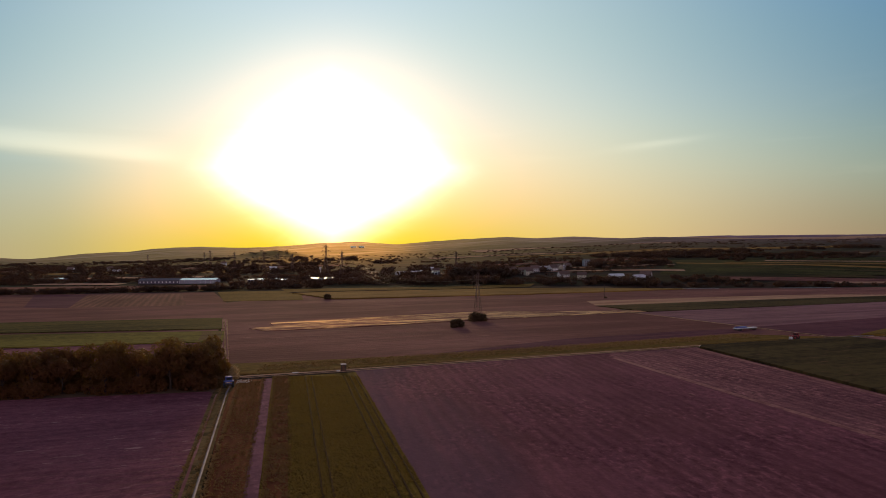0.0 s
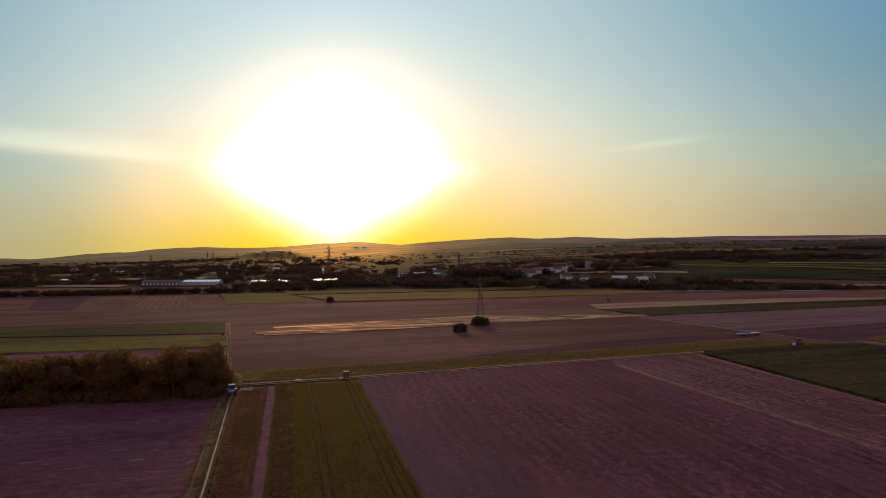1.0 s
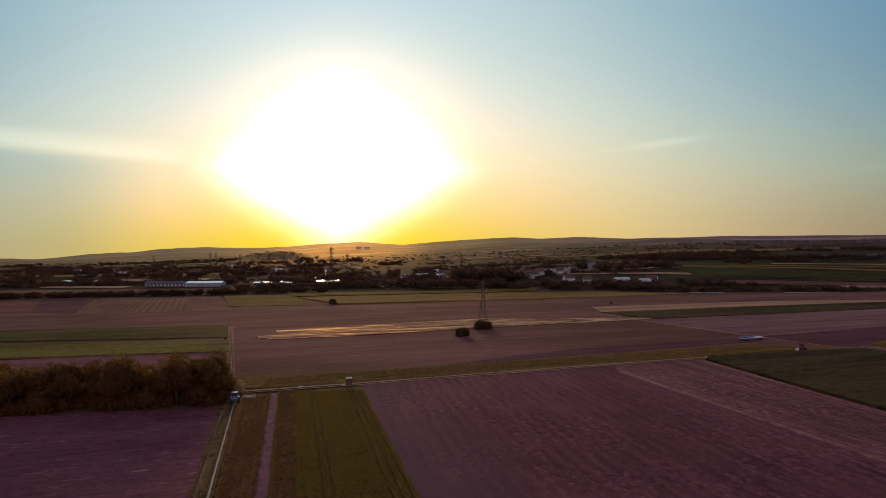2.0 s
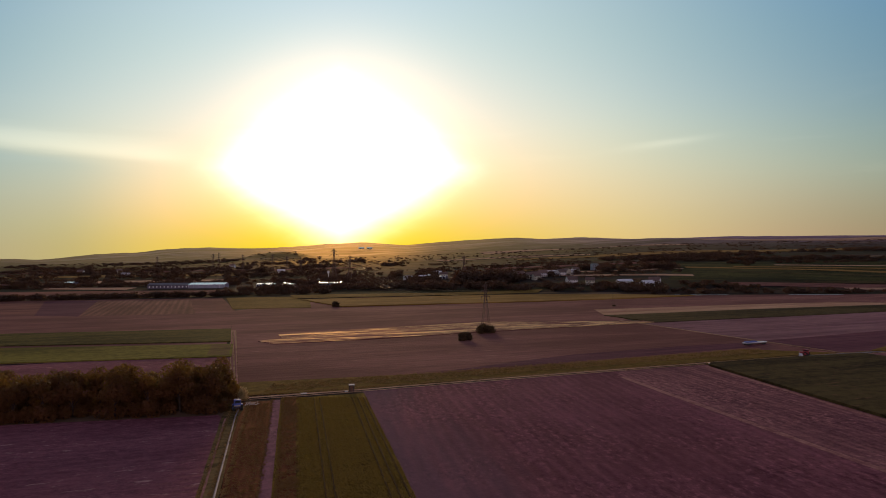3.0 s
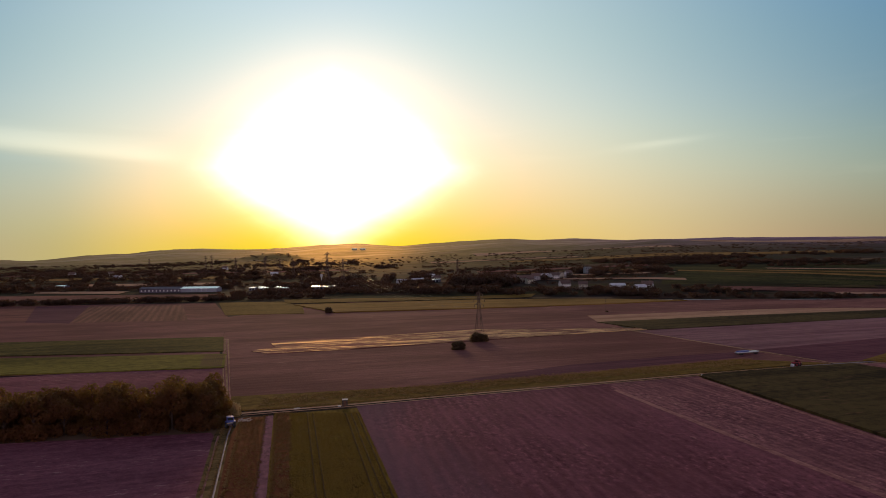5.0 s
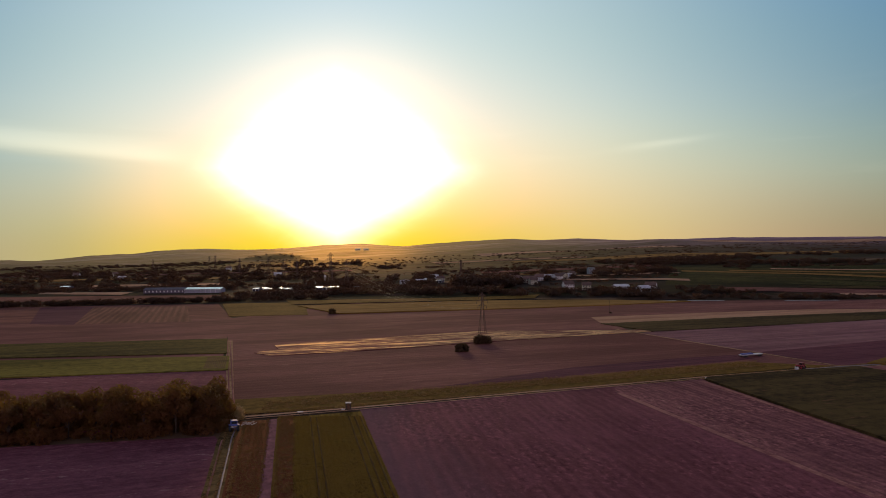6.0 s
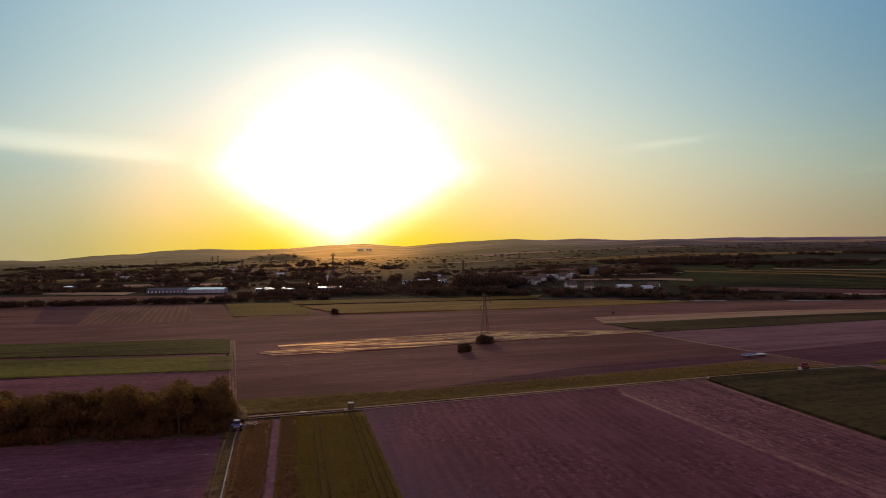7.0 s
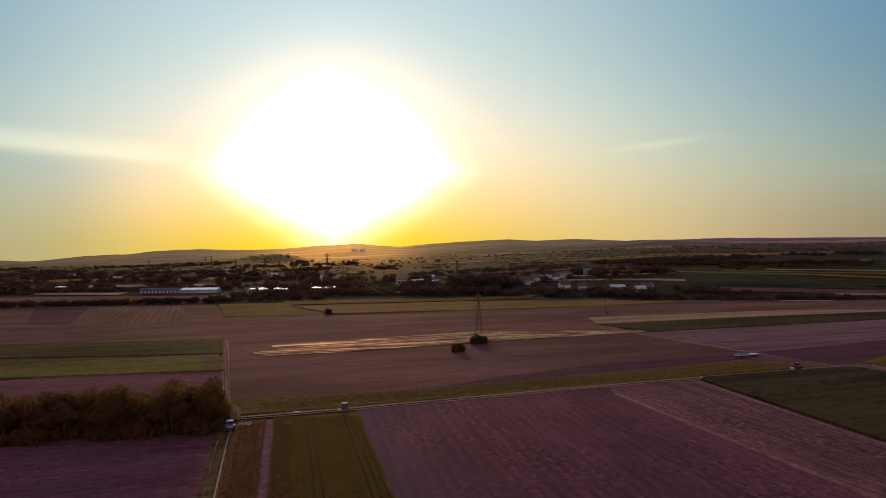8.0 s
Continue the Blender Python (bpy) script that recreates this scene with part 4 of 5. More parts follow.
def boxed(name, dims, mat, parent, label="", edge=0.0):
    bm = bmesh.new()
    box(bm, *dims, edge)
    return part(name, bm, mat, parent, label)


def gable(bm, w, d, eaves, ridge):
    """House walls with two gable ends; the ridge runs along x."""
    p = [(-w / 2, -d / 2), (w / 2, -d / 2), (w / 2, d / 2), (-w / 2, d / 2)]
    lo = [bm.verts.new((x, y, -1.5)) for x, y in p]
    hi = [bm.verts.new((x, y, eaves)) for x, y in p]
    r = [bm.verts.new((-w / 2, 0, ridge)), bm.verts.new((w / 2, 0, ridge))]
    bm.faces.new((lo[0], lo[1], hi[1], hi[0]))
    bm.faces.new((lo[2], lo[3], hi[3], hi[2]))
    bm.faces.new((lo[1], lo[2], hi[2], r[1], hi[1]))
    bm.faces.new((lo[3], lo[0], hi[0], r[0], hi[3]))
    bm.faces.new((hi[0], hi[1], r[1], r[0]))
    bm.faces.new((hi[2], hi[3], r[0], r[1]))


def roof_slab(w, d, eaves, ridge, side, over=0.5, thick=0.25):
    """One pitch of a roof, with overhang and thickness."""
    bm = bmesh.new()
    slope = (ridge - eaves) / (d / 2)
    y1 = d / 2 + over
    z1 = ridge - slope * y1
    w2 = w / 2 + over
    up = [(-w2, 0, ridge), (w2, 0, ridge), (w2, side * y1, z1), (-w2, side * y1, z1)]
    lo = [bm.verts.new((x, y, z + 0.02)) for x, y, z in up]
    hi = [bm.verts.new((x, y, z + 0.02 + thick)) for x, y, z in up]
    bm.faces.new(hi)
    bm.faces.new(lo[::-1])
    for k in range(4):
        bm.faces.new((lo[k], lo[(k + 1) % 4], hi[(k + 1) % 4], hi[k]))
    bmesh.ops.recalc_face_normals(bm, faces=bm.faces)
    return bm


def house(w, d, eaves, ridge, wall, roof, label, chimney=True):
    top = new("house")
    bm = bmesh.new()
    gable(bm, w, d, eaves, ridge)
    bmesh.ops.recalc_face_normals(bm, faces=bm.faces)
    part("wall", bm, wall, top)
    for side in (-1, 1):
        r = part("roof", roof_slab(w, d, eaves, ridge, side), roof, top)
        if chimney and side > 0:
            boxed("chimney", (w * 0.2, 0.5, ridge - 1.2, w * 0.2 + 0.7, 1.2, ridge + 1.1), BRICK, r)
    for floor in range(max(1, int(eaves // 2.7))):
        for k in range(int(w // 3)):
            x = -w / 2 + (k + 0.5) * w / int(w // 3)
            if floor == 0 and k == 1:
                boxed("door", (x - 0.5, -d / 2 - 0.08, 0, x + 0.5, -d / 2 + 0.1, 2.1), TIMBER, top)
                continue
            f = boxed("window", (x - 0.65, -d / 2 - 0.06, floor * 2.7 + 0.9, x + 0.65, -d / 2 + 0.1, floor * 2.7 + 2.2), FRAME, top)
            boxed("pane", (x - 0.55, -d / 2 - 0.09, floor * 2.7 + 1.0, x + 0.55, -d / 2 - 0.05, floor * 2.7 + 2.1), GLASS, f)
    return tagged(top, label, "house")


def stand(ob, x, y, turn=0.0, sink=0.0):
    ob.matrix_basis = pose(x, y, ground_height(x, y) - sink, 0, 0, turn)
    return ob


for k, (x, y, turn) in enumerate(((-41, 1000, 8), (-30, 1010, -60))):
    h = house(12, 9, 3.4, 6.2, RENDER_GREY, SHEET_WHITE, "low grey rendered house with a pale sheet roof among trees")
    tagged(stand(h, x, y, turn), group="village houses")
kinds = [house(12, 9, 5.6, 9.4, RENDER_WHITE, TILE, "white two-storey house with a red tiled roof"),
         house(14, 9, 3.6, 6.4, RENDER_WHITE, SHEET_WHITE, "white low house with a pale sheet roof"),
         house(10, 8, 5.6, 8.6, RENDER_WARM, TILE, "cream two-storey house with a tiled roof")]
places = [(93, 952, 12, 0), (101, 962, 70, 1), (106, 935, 5, 2), (113, 925, -15, 0), (118, 945, 80, 1), (126, 958, 10, 0), (111, 905, 20, 2),
          (133, 970, -5, 1), (151, 958, 30, 0), (162, 975, -60, 2), (170, 985, 10, 1), (142, 822, 15, 0), (160, 803, -10, 2), (217, 770, 20, 1), (226, 775, -30, 0),
          (-10, 1022, 6, 2), (-22, 1100, 10, 1), (80, 965, 0, 1), (86, 975, 60, 0), (-760, 1420, 5, 0), (-690, 1440, 40, 2), (-610, 1300, 0, 1), (-520, 1650, 0, 0),
          (-60, 985, 20, 1), (-330, 1350, 10, 1), (520, 690, 5, 1), (540, 700, 70, 2)]
for k, (x, y, turn, kind) in enumerate(places):
    z = ground_height(x, y)
    h = copy_thing(kinds[kind], pose(x, y, z, 0, 0, turn))
    tagged(h, group="village houses")
for k, (x, y) in enumerate(((70, 990), (143, 985), (178, 1000))):
    tagged(stand(kinds[k], x, y, 15 * k), group="village houses")
h = house(9, 10, 8.2, 9.6, RENDER_GREY, TILE_DARK, "tall grey block-like house above the village", False)
tagged(stand(h, 216, 1050, 10), group="village houses")
h = house(16, 10, 4.4, 6.6, RENDER_WHITE, SHEET_WHITE, "house with a pale sheet-metal roof at the edge of the fields", False)
tagged(stand(h, 196, 788, 5), group="village houses")


def hall(w, d, eaves, ridge, wall, roof, label, bays, opening, span=0.30, post=None):
    """A long low farm hall with posts, doors or glazed bays along its front."""
    top = new("farm_hall")
    bm = bmesh.new()
    gable(bm, w, d, eaves, ridge)
    bmesh.ops.recalc_face_normals(bm, faces=bm.faces)
    part("wall", bm, wall, top)
    for side in (-1, 1):
        part("roof", roof_slab(w, d, eaves, ridge, side, 0.6, 0.2), roof, top)
    for k in range(bays):
        x = -w / 2 + (k + 0.5) * w / bays
        boxed("bay_door", (x - w / bays * span, -d / 2 - 0.10, 0.2 if span > 0.2 else 1.2, x + w / bays * span, -d / 2 + 0.1, eaves * 0.72), opening, top)
    for k in range(bays + 1):
        x = -w / 2 + k * w / bays
        boxed("post", (x - 0.2, -d / 2 - 0.16, -1, x + 0.2, -d / 2 + 0.1, eaves - 0.1), post or SHEET_WHITE, top)
    return tagged(top, label, "hall")


stand(hall(52, 16, 4.6, 6.8, RENDER_DUSK, SHEET_BLUE, "long dull violet-grey farm hall with pale windows", 11, RENDER_WHITE, 0.16, RENDER_DUSK), -361.5, 892, 0)
stand(hall(46, 18, 4.6, 6.6, RENDER_BLUE, SHEET_BRIGHT, "long farm hall with a bright white sheet roof", 7, RENDER_GREY), -312, 893, 0)
for w, x, y, z in ((7, -251, 915, 0), (9, -234, 905, 4), (17, -214, 930, -3), (15, -211, 905, 2), (8, -242, 925, 8), (20, -164, 920, 0), (7, -149, 925, 6), (10, -186, 1005, 0), (8, -120, 930, 0), (8, -200, 1000, 10), (9, -11, 1012, -12), (12, -560, 1020, 4)):
    stand(hall(w, 17, 3.0, 3.9, RENDER_DUSK, SHEET_BRIGHT, "small shed with a shiny white sheet roof among trees", max(2, int(w // 5)), GLASS), x, y, z)
for x, y in ((-366, 3130), (-404, 3140)):
    stand(hall(24, 14, 5.0, 7.0, RENDER_WHITE, SHEET_BRIGHT, "white farm building on the far hillside", 4, GLASS), x, y, 0)
for x, y in ((-178, 1008),):
    mast = new("mast")
    bm = bmesh.new()
    tube(bm, [(0, 0, -1), (0, 0, 8), (0, 0, 15)], [0.45, 0.4, 0.3], 8)
    part("pole", bm, SHEET_WHITE, mast)
    boxed("panel", (-1.6, -0.2, 11.5, 1.6, 0.2, 15.2), SHEET_WHITE, mast)
    tagged(stand(mast, x, y), "white sign mast catching the sun", "mast")

# ---------------------------------------------------------------- power line
def beam(bm, a, b, r):
    tube(bm, [a, b], [r, r], 4)


def pylon(height, label, girth=0.10):
    """A lattice tower on four legs with cross-bracing and three pairs of arms."""
    top = new("pylon")
    base, waist = height * 0.085, height * 0.022
    half = lambda z: base + (waist - base) * min(1.0, z / (height * 0.72)) ** 0.8
    corners = ((-1, -1), (1, -1), (1, 1), (-1, 1))
    levels = [0.0]
    while levels[-1] < height * 0.9:
        levels.append(levels[-1] + max(1.6, half(levels[-1]) * 2.0))
    levels[-1] = height * 0.93
    for cx, cy in corners:
        bm = bmesh.new()
        tube(bm, [(cx * half(z), cy * half(z), z if k else -0.5) for k, z in enumerate(levels)] + [(0, 0, height)], [girth * 1.5] * len(levels) + [girth], 4)
        part("leg", bm, STEEL, top)
    for k in range(4):
        (ax, ay), (bx, by) = corners[k], corners[(k + 1) % 4]
        bm = bmesh.new()
        for z0, z1 in zip(levels, levels[1:]):
            h0, h1 = half(z0), half(z1)
            beam(bm, (ax * h0, ay * h0, z0), (bx * h1, by * h1, z1), girth * 0.7)
            beam(bm, (bx * h0, by * h0, z0), (ax * h1, ay * h1, z1), girth * 0.7)
            beam(bm, (ax * h1, ay * h1, z1), (bx * h1, by * h1, z1), girth * 0.7)
        part("bracing", bm, STEEL, top)
    for f, reach in ARMS:
        for side in (-1, 1):
            bm = bmesh.new()
            z, tip = height * f, side * height * reach
            for cy in (-1, 1):
                beam(bm, (side * half(z), cy * half(z), z), (tip, 0, z), girth)
                beam(bm, (side * half(z + height * 0.05), cy * half(z), z + height * 0.05), (tip, 0, z), girth)
                beam(bm, (side * half(z), cy * half(z), z), (side * half(z) * 0.4 + tip * 0.6, 0, z + height * 0.02), girth * 0.7)
            arm = part("arm", bm, STEEL, top)
            bm = bmesh.new()
            tube(bm, [(tip, 0, z), (tip, 0, z - 0.6), (tip, 0, z - 1.2), (tip, 0, z - 1.8)], [0.05, 0.16, 0.16, 0.05], 6)
            part("insulator", bm, CERAMIC, arm)
    return tagged(top, label, "pylon")


ARMS = ((0.66, 0.11), (0.78, 0.14), (0.90, 0.09))
NEAR_HEIGHT = 25.0
NEAR_PYLON, NEXT_PYLON = (20.5, 415.0), (-145.5, 1000.0)
turn = math.degrees(math.atan2(NEXT_PYLON[1] - NEAR_PYLON[1], NEXT_PYLON[0] - NEAR_PYLON[0])) - 90
p = pylon(NEAR_HEIGHT, "rusty dark lattice pylon standing behind a bush in the field", 0.085)
stand(p, *NEAR_PYLON, turn)
FAR_PYLON = "dark lattice pylon on the hazy plain"
for x, y, h in ((*NEXT_PYLON, 38), (-170, 1010, 48), (19, 1000, 33), (-335, 1300, 38), (-420, 1400, 36), (-569, 1700, 36), (-590, 1720, 34), (-260, 1200, 33), (-764, 1800, 28), (-305, 1290, 34)):
    stand(pylon(h, FAR_PYLON, 0.24 if y > 1100 else 0.2), x, y, turn)
pole = new("utility_pole")
bm = bmesh.new()
tube(bm, [(0, 0, -0.5), (0, 0, 6), (0, 0, 11)], [0.11, 0.10, 0.08], 8)
part("pole", bm, TIMBER, pole)
boxed("crossarm", (-0.9, -0.06, 10.2, 0.9, 0.06, 10.36), TIMBER, pole)
for x in (-0.8, 0.0, 0.8):
    bm = bmesh.new()
    tube(bm, [(x, 0, 10.36), (x, 0, 10.5), (x, 0, 10.62)], [0.04, 0.08, 0.04], 6)
    part("insulator", bm, CERAMIC, pole)
tagged(pole, "slim wooden utility pole in the brown field", "pole")
pole.matrix_basis = pose(127, 548, 0, 0, 0, 30)
for f, reach in ARMS:
    for side in (-1, 1):
        c, s_ = math.cos(radians(turn)), math.sin(radians(turn))
        a = Vector((NEAR_PYLON[0] + c * side * NEAR_HEIGHT * reach, NEAR_PYLON[1] + s_ * side * NEAR_HEIGHT * reach, NEAR_HEIGHT * f - 1.8))
        b = Vector((NEXT_PYLON[0] + c * side * 38 * reach, NEXT_PYLON[1] + s_ * side * 38 * reach, ground_height(*NEXT_PYLON) + 38 * f - 1.8))
        bm = bmesh.new()
        pts = [a.lerp(b, k / 30) - Vector((0, 0, 14.0 * 4 * (k / 30) * (1 - k / 30))) for k in range(31)]
        tube(bm, [tuple(q) for q in pts], [0.036] * 31, 4)
        tagged(part("power_cable", bm, STEEL_PALE), "thin sagging overhead cable between two pylons", "cable", "overhead cables")

# ---------------------------------------------------------------- crops, grass and small things by the lane
def tufts(name, places, leaf, label, blades=5, seed=3):
    """Low plants: places gives (x, y, height, width)."""
    rng = random.Random(seed)
    verts, faces = [], []
    for x, y, h, w in places:
        for k in range(blades):
            a = rng.uniform(0, 6.28)
            dx, dy = math.cos(a), math.sin(a)
            o = len(verts)
            bx, by, r = x + dx * w * 0.2, y + dy * w * 0.2, w * rng.uniform(0.6, 1.1)
            verts += [(bx - dy * w * 0.22, by + dx * w * 0.22, 0.1), (bx + dy * w * 0.22, by - dx * w * 0.22, 0.1),
                      (bx + dx * r + dy * w * 0.12, by + dy * r - dx * w * 0.12, 0.2 + h * rng.uniform(0.7, 1.2)), (bx + dx * r * 1.3, by + dy * r * 1.3, 0.2 + h * rng.uniform(0.4, 0.9))]
            faces += [(o, o + 1, o + 2), (o, o + 2, o + 3)]
    return tagged(new(name, mesh_from(name, verts, faces, leaf)), label, "plants", kind="stuff")


rng = random.Random(21)
rows_green, rows_brown, rows_rough = [], [], []
RUTS = (16, 19, 36, 39, 42)
for r in range(44):
    for k in range(400):
        # between the left and the right edge of the long crop plot
        y = 60 + 146 * k / 400 + rng.uniform(-0.2, 0.2)
        left = -27.4 + (103 - y) * (0.2348 if y < 103 else 0.2228)
        right = -2.4 + (103 - y) * (0.2344 if y < 103 else 0.2248)
        x = left + (right - left) * (r + 0.5) / 44 + rng.uniform(-0.14, 0.14)
        rough = 0 < r < 8
        thin = noise.noise((x * 0.10, y * 0.16, 2.0)) + 0.5 * noise.noise((x * 0.5, y * 0.5, 7.0))
        thin += (0.55 if rough else 0.0) + (0.25 if r > 40 else 0.0)
        if r in RUTS or rng.random() < 0.12 + 0.8 * thin:
            continue
        (rows_rough if rough else rows_green).append((x, y, rng.uniform(0.12, 0.36 if rough else 0.24), rng.uniform(0.28, 0.62 if rough else 0.40)))
for k in range(900):
    # ragged growth along both edges of the bare strip
    y = 60 + 143 * rng.random()
    x = (-20.1 if k % 2 else -17.1) - (y - 60) * (0.2365 if y < 103 else 0.2265) + rng.gauss(0, 0.16)
    rows_rough.append((x, y, rng.uniform(0.08, 0.24), rng.uniform(0.2, 0.42)))
for r in range(10):
    for k in range(330):
        y = 60 + 138 * k / 330 + rng.uniform(-0.3, 0.3)
        x = -25.6 + r * 0.56 - (y - 60) * 0.232 + rng.uniform(-0.15, 0.15)
        if rng.random() < 0.45 + 0.6 * noise.noise((x * 0.2, y * 0.08, 5.0)):
            rows_brown.append((x, y, rng.uniform(0.12, 0.28), rng.uniform(0.26, 0.42)))
for r in RUTS:
    f = (r + 0.5) / 44
    ends = [(a + (b - a) * f, y) for a, b, y in ((-17.3, 7.7, 60), (-27.4, -2.4, 103), (-50.1, -25.3, 205))]
    lane("track_8", ends, 0.40, RUT, "dark tractor wheel line through the green crop", 0.27)


def clods(name, inside, count, x_range, y_range, size, mat, label, seed):
    """Loose lumps of turned earth lying on a ploughed field."""
    rng = random.Random(seed)
    verts, faces = [], []
    while count:
        x, y = rng.uniform(*x_range), rng.uniform(*y_range)
        if not inside(x, y) or rng.random() > 0.5 + 1.3 * noise.noise((x * 0.05, y * 0.05, seed)):
            continue
        count -= 1
        r = size * rng.uniform(0.5, 1.3)
        o, a = len(verts), rng.uniform(0, 6.28)
        for k in range(5):
            q = a + k * 1.257
            verts.append((x + math.cos(q) * r * rng.uniform(0.8, 1.3), y + math.sin(q) * r * rng.uniform(0.7, 1.1), 0.08))
        verts.append((x + rng.uniform(-0.3, 0.3) * r, y + rng.uniform(-0.3, 0.3) * r, 0.14 + r * rng.uniform(0.4, 0.8)))
        faces += [(o + k, o + (k + 1) % 5, o + 5) for k in range(5)]
    return tagged(new(name, mesh_from(name, verts, faces, mat)), label, "clods", kind="stuff")


clods("soil_clods", lambda x, y: 24 - (y - 103) * 0.225 < x < 109 - (y - 172) * 0.683 and x < 84 - (y - 136) * 0.24, 11000, (-10, 95), (62, 205), 0.17, SOIL, "loose clods of reddish-brown turned earth", 41)
clods("soil_clods", lambda x, y: 86 - (y - 136) * 0.24 < x < 108 - (y - 172) * 0.683, 9000, (58, 160), (75, 245), 0.17, SOIL_PALE, "loose clods on the paler crumbly soil", 42)
clods("soil_clods", lambda x, y: x < -41 - (y - 103) * 0.25, 9000, (-125, -30), (75, 172), 0.17, SOIL_LEFT, "loose clods of purple-brown harrowed earth", 43)
tufts("crop_rows", rows_green, LEAF_CROP, "rows of low green crop plants", 5, 3)
tufts("crop_rows", rows_rough, LEAF_BROWN, "patchy brownish crop plants along the plot's edge", 6, 3)
tufts("crop_rows", rows_brown, LEAF_BROWN, "thin rows of low crop plants on brown soil", 4, 4)
grass = []
for k in range(1500):
    f = rng.random()
    y = 60 + 135 * f
    grass.append((-27.2 - (y - 60) * 0.232 + rng.choice((-3.2, -1.05, 1.1, 1.4)) + rng.gauss(0, 0.12), y, rng.uniform(0.12, 0.32), rng.uniform(0.25, 0.42)))
for k in range(1700):
    f = rng.random()
    grass.append((-62 + 238 * f + rng.gauss(0, 0.6), 207.5 + 84 * f + rng.choice((-1.4, 1.5, 2.2)) + rng.gauss(0, 0.2), rng.uniform(0.12, 0.3), rng.uniform(0.3, 0.5)))
for k in range(220):
    f = rng.random()
    grass.append((-65.6 - 57 * f + rng.gauss(0, 0.8), 209 + 180 * f, rng.uniform(0.10, 0.22), rng.uniform(0.3, 0.5)))
for k in range(2600):
    f = rng.random()
    grass.append((-58 + 190 * f + rng.gauss(0, 1.0), 215 + 76 * f + rng.uniform(-1.0, 13.0), rng.uniform(0.12, 0.35), rng.uniform(0.3, 0.6)))
tufts("dry_grass", grass, LEAF_DRY, "dry grass tufts along the tracks", 4, 5)


def wheel(parent, x, y, z, r, w, paint):
    """A wheel lying along x: tyre with a rim in it."""
    bm = bmesh.new()
    bmesh.ops.create_cone(bm, cap_ends=True, segments=20, radius1=r, radius2=r, depth=w, matrix=Matrix.Translation((x, y, z)) @ Matrix.Rotation(radians(90), 4, "Y"))
    bmesh.ops.bevel(bm, geom=[e for e in bm.edges if len(e.link_faces) == 2 and e.calc_face_angle(0) > 1.0], offset=w * 0.18, segments=2, affect="EDGES")
    w_ob = part("wheel", bm, RUBBER, parent)
    bm = bmesh.new()
    bmesh.ops.create_cone(bm, cap_ends=True, segments=16, radius1=r * 0.55, radius2=r * 0.55, depth=w * 1.06, matrix=Matrix.Translation((x, y, z)) @ Matrix.Rotation(radians(90), 4, "Y"))
    part("rim", bm, paint, w_ob)


def tractor(paint, roof, label):
    """A farm tractor facing +y."""
    top = new("tractor")
    for side in (-1, 1):
        wheel(top, side * 0.92, -0.9, 0.85, 0.85, 0.5, paint)
        wheel(top, side * 0.80, 1.35, 0.55, 0.55, 0.36, paint)
        bm = bmesh.new()
        box(bm, side * 0.92 - 0.34, -1.75, 1.62, side * 0.92 + 0.34, -0.1, 1.74, 0.05)
        part("fender", bm, paint, top)
    boxed("hood", (-0.42, 0.3, 0.85, 0.42, 2.1, 1.65), paint, top, edge=0.12)
    boxed("chassis", (-0.4, -1.4, 0.5, 0.4, 1.9, 0.9), STEEL, top, edge=0.05)
    cab = boxed("cab", (-0.72, -1.3, 1.0, 0.72, 0.3, 1.95), paint, top, edge=0.06)
    boxed("window", (-0.66, -1.24, 1.95, 0.66, 0.24, 2.55), GLASS, cab)
    for sx in (-1, 1):
        for y in (-1.27, 0.27):
            boxed("pillar", (sx * 0.70 - 0.06, y - 0.06, 1.6, sx * 0.70 + 0.06, y + 0.06, 2.6), paint, cab)
    boxed("roof", (-0.8, -1.42, 2.56, 0.8, 0.42, 2.76), roof, top, edge=0.07)
    bm = bmesh.new()
    tube(bm, [(0.3, 1.2, 1.6), (0.3, 1.2, 2.5)], [0.05, 0.05], 8)
    part("exhaust", bm, STEEL, top)
    return tagged(top, label, "tractor")


t = tractor(PAINT_BLUE, PAINT_BLUE, "blue farm tractor with a white rear board parked beside the grove")
boxed("rear_board", (-0.95, -1.98, 1.30, 0.55, -1.84, 1.62), SHEET_BRIGHT, t, "white board across the rear", edge=0.03)
boxed("board_arm", (-0.3, -1.85, 1.40, -0.2, -1.25, 1.50), STEEL, t)
t.matrix_basis = pose(-58.6, 189.2, 0.25, 0, 0, 24) @ Matrix.Scale(1.1, 4)
t = tractor(PAINT_RED, PAINT_RED, "red farm tractor parked on the lane")
t.matrix_basis = pose(141.8, 281.2, 0.28, 0, 0, 35) @ Matrix.Scale(0.95, 4)
sack = new("bulk_bag")
bm = bmesh.new()
box(bm, -0.55, -0.55, 0, 0.55, 0.55, 1.0, 0.2)
part("bag", bm, SHEET_WHITE, sack)
for sx in (-0.4, 0.4):
    bm = bmesh.new()
    tube(bm, [(sx, -0.35, 0.98), (sx, 0, 1.25), (sx, 0.35, 0.98)], [0.03] * 3, 5)
    part("strap", bm, SHEET_WHITE, sack)
tagged(sack, "white bulk bag standing by the lane", "bag")
sack.matrix_basis = pose(139.3, 279.4, 0.3, 0, 0, 15) @ Matrix.Scale(1.1, 4)

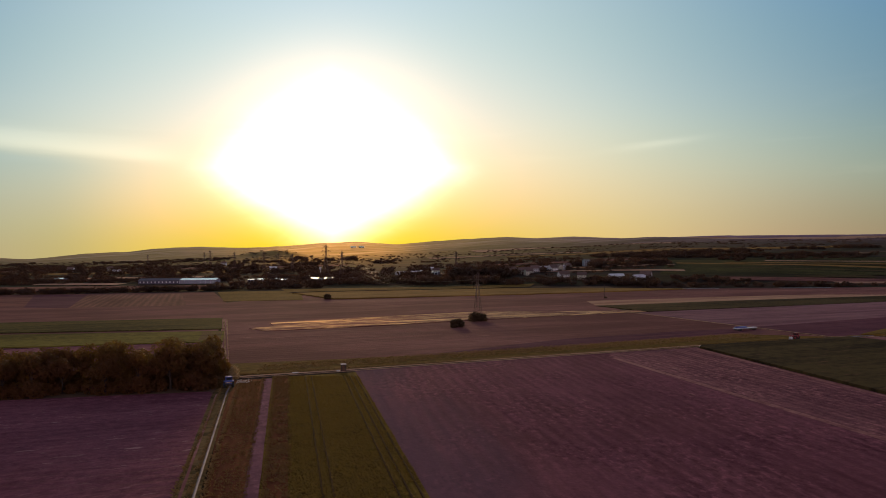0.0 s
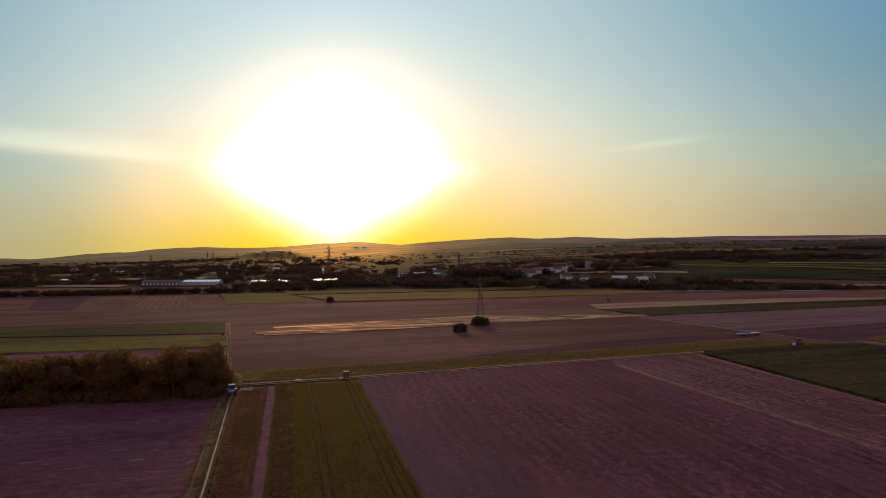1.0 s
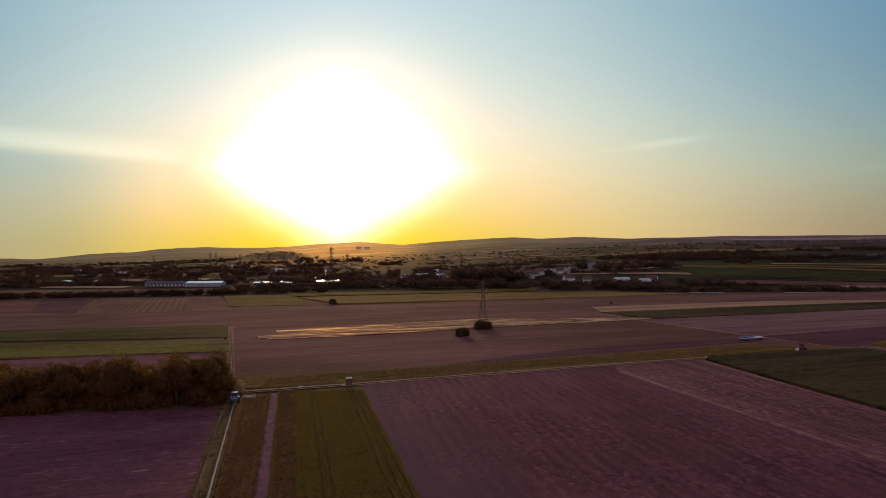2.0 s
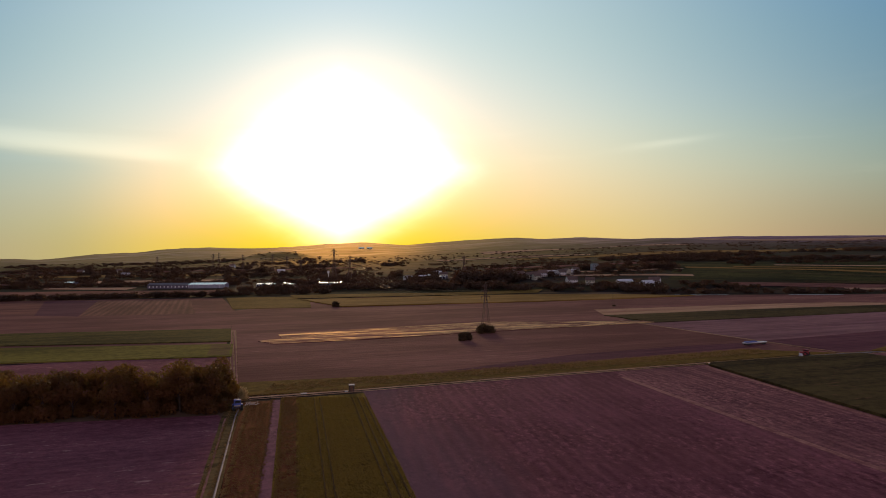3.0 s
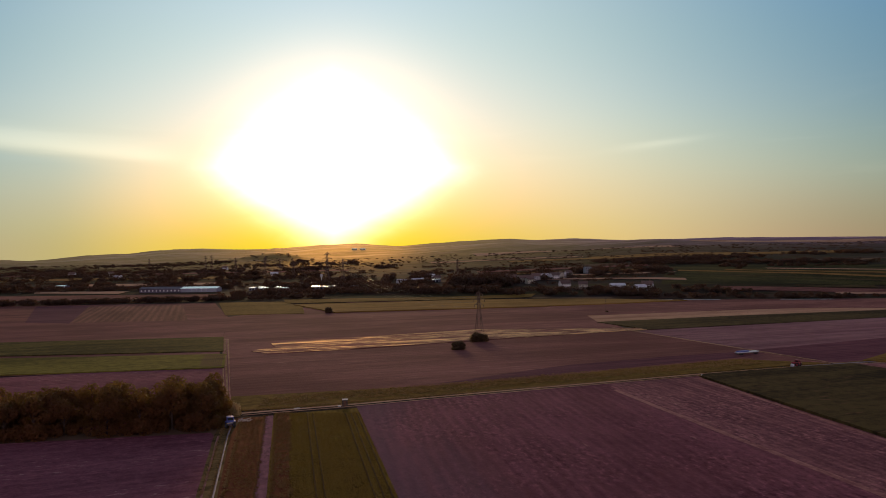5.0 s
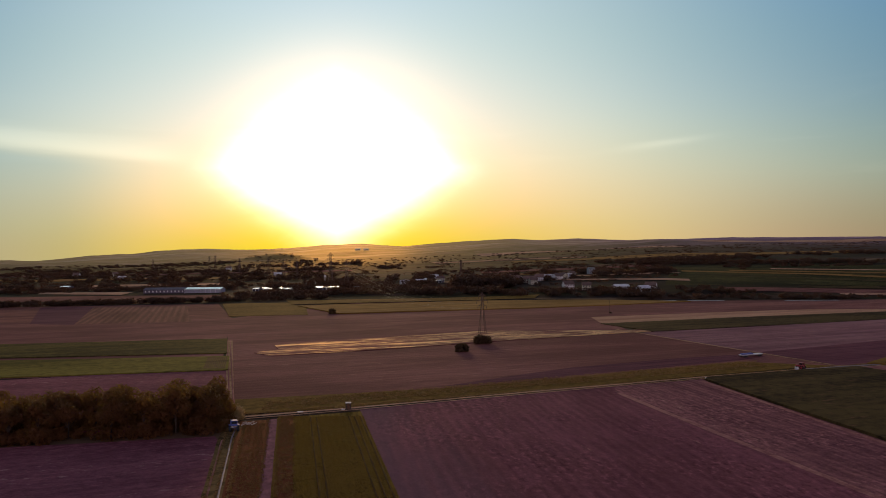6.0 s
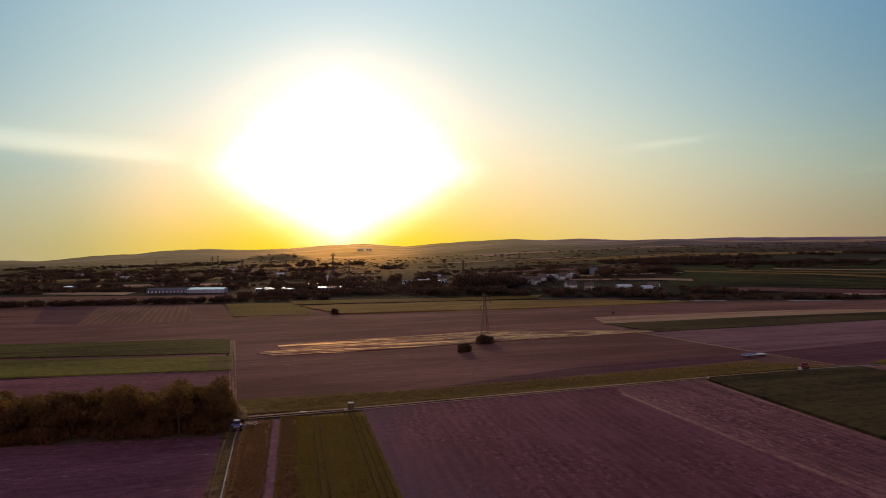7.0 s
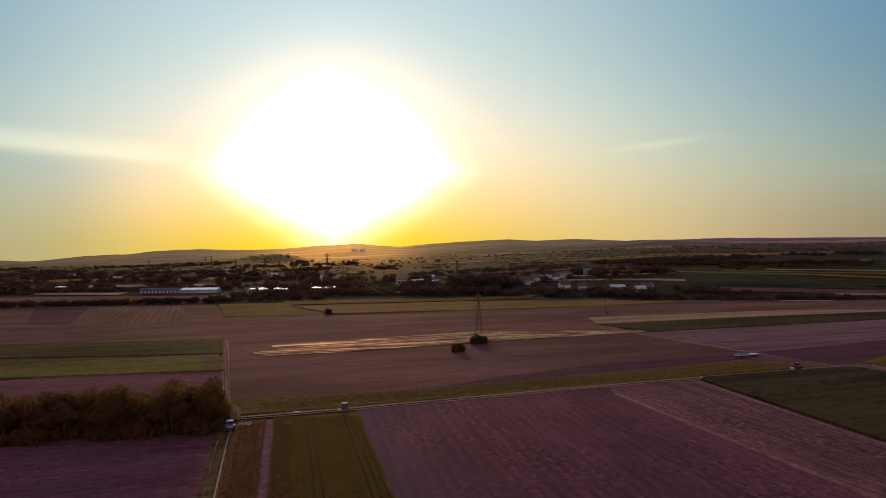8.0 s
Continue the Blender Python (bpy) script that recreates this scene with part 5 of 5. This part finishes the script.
# small pump hut by the lane
hut = new("pump_hut")
for dims, name in (((-0.85, -0.85, 0, -0.75, 0.85, 2.2), "wall"), ((0.75, -0.85, 0, 0.85, 0.85, 2.2), "wall"), ((-0.75, 0.75, 0, 0.75, 0.85, 2.2), "wall"), ((-0.75, -0.85, 0, 0.75, -0.75, 2.2), "wall")):
    boxed(name, dims, TIMBER, hut, edge=0.01)
door = boxed("door", (-0.45, -0.89, 0.1, 0.45, -0.855, 1.95), RUST, hut)
boxed("handle", (0.3, -0.95, 1.0, 0.36, -0.89, 1.15), STEEL, door)
for sx in (-1, 1):
    boxed("corner_post", (sx * 0.9 - 0.07, -0.98, 0, sx * 0.9 + 0.07, -0.852, 2.2), TIMBER, hut)
boxed("roof", (-1.0, -1.05, 2.2, 1.0, 1.0, 2.36), RENDER_WHITE, hut, "pale sheet roof", edge=0.04)
tagged(hut, "small dark hut with a pale flat roof beside the lane", "hut")
hut.matrix_basis = pose(-31.0, 214.9, 0.2, 0, 0, 8) @ Matrix.Scale(0.88, 4)
slab = boxed("concrete_slab", (-0.9, -0.5, 0, 0.9, 0.5, 0.25), CONCRETE_BLOCK, None, edge=0.05)
tagged(slab, "pale concrete slab lying on the edge of the lane", "slab")
slab.matrix_basis = pose(-45.0, 210.9, 0.28, 0, 0, 20)

block = boxed("concrete_block", (-0.5, -0.3, 0, 0.5, 0.3, 0.35), CONCRETE_BLOCK, None, edge=0.05)
tagged(block, "small pale concrete block at the foot of the hut", "block")
block.matrix_basis = pose(-32.5, 213.8, 0.2, 0, 0, 12)

# cut branches in a loose heap at the corner of the lane
heap = new("branch_heap")
rng = random.Random(8)
for k in range(16):
    a, x, y = rng.uniform(0, 3.14), rng.uniform(-2.6, 2.6), rng.uniform(-1.2, 1.2)
    l = rng.uniform(0.8, 1.9)
    bm = bmesh.new()
    tube(bm, [(x - math.cos(a) * l, y - math.sin(a) * l, 0.05), (x, y, rng.uniform(0.2, 0.6)), (x + math.cos(a) * l, y + math.sin(a) * l, rng.uniform(0.2, 0.9))], [0.10, 0.08, 0.04], 5)
    part("branch", bm, PALE_WOOD, heap)
tagged(heap, "loose heap of pale cut branches at the lane's corner", "branches")
heap.matrix_basis = pose(-56.6, 196.6, 0.15, 0, 0, 20) @ Matrix.Diagonal((0.62, 0.8, 1.0, 1.0))
bm = bmesh.new()
tube(bm, [(0, 0, -0.1), (-0.9, 0.1, 1.3), (-1.9, 0.3, 2.5)], [0.09, 0.07, 0.05], 6)
lean = tagged(part("pole", bm, PALE_WOOD), "slim pale pole leaning against a dry bush", "pole")
lean.matrix_basis = pose(-60.2, 203.0, 0.2)

# long low trailer with a blue and white cover
trailer = new("flatbed_trailer")
boxed("bed", (-5.6, -1.2, 0.75, 5.6, 1.2, 0.95), STEEL, trailer, edge=0.03)
boxed("cover", (-5.5, -1.15, 0.96, 5.5, 1.15, 1.45), SHEET_WHITE, trailer, "pale white cover", edge=0.12)
boxed("tarpaulin", (-4.9, -0.9, 1.46, 0.6, 0.9, 2.0), PAINT_BLUE, trailer, "blue tarpaulin over the load", edge=0.15)
for x in (-4.2, -3.1, 3.4, 4.5):
    for side in (-1, 1):
        bm = bmesh.new()
        bmesh.ops.create_cone(bm, cap_ends=True, segments=16, radius1=0.48, radius2=0.48, depth=0.3, matrix=Matrix.Translation((x, side * 0.95, 0.48)) @ Matrix.Rotation(radians(90), 4, "X"))
        part("wheel", bm, RUBBER, trailer)
bm = bmesh.new()
tube(bm, [(5.6, 0, 0.8), (7.2, 0, 0.7)], [0.08, 0.06], 6)
part("drawbar", bm, STEEL, trailer)
tagged(trailer, "long low farm trailer with a white cover and blue tarpaulin", "trailer")
trailer.matrix_basis = pose(137, 316.2, 0.15, 0, 0, 22) @ Matrix.Diagonal((1.12, 1.0, 0.85, 1.0))

# long heap under white plastic at the corner of the ploughed field
bm = bmesh.new()
last = None
for k in range(15):
    f = k / 14
    w = 0.9 * math.sin(math.pi * min(1, 0.12 + f * 0.8)) ** 0.5 + 0.08 * noise.noise((k * 0.9, 0, 0))
    ring = [bm.verts.new((math.cos(math.pi * i / 7) * w, (f - 0.5) * 11, math.sin(math.pi * i / 7) * (0.55 + 0.12 * noise.noise((k * 0.7, i * 0.5, 2))))) for i in range(8)]
    if last:
        for i in range(7):
            bm.faces.new((last[i], ring[i], ring[i + 1], last[i + 1]))
    else:
        bm.faces.new(ring[::-1])
    last = ring
bm.faces.new(last)
bmesh.ops.recalc_face_normals(bm, faces=bm.faces)
cover = part("covered_heap", bm, SHEET_DULL)
tagged(cover, "long low heap under white plastic sheeting", "heap")
cover.matrix_basis = pose(97.1, 258.0, 0.30, 0, 0, 6) @ Matrix.Diagonal((0.75, 0.8, 0.7, 1.0))
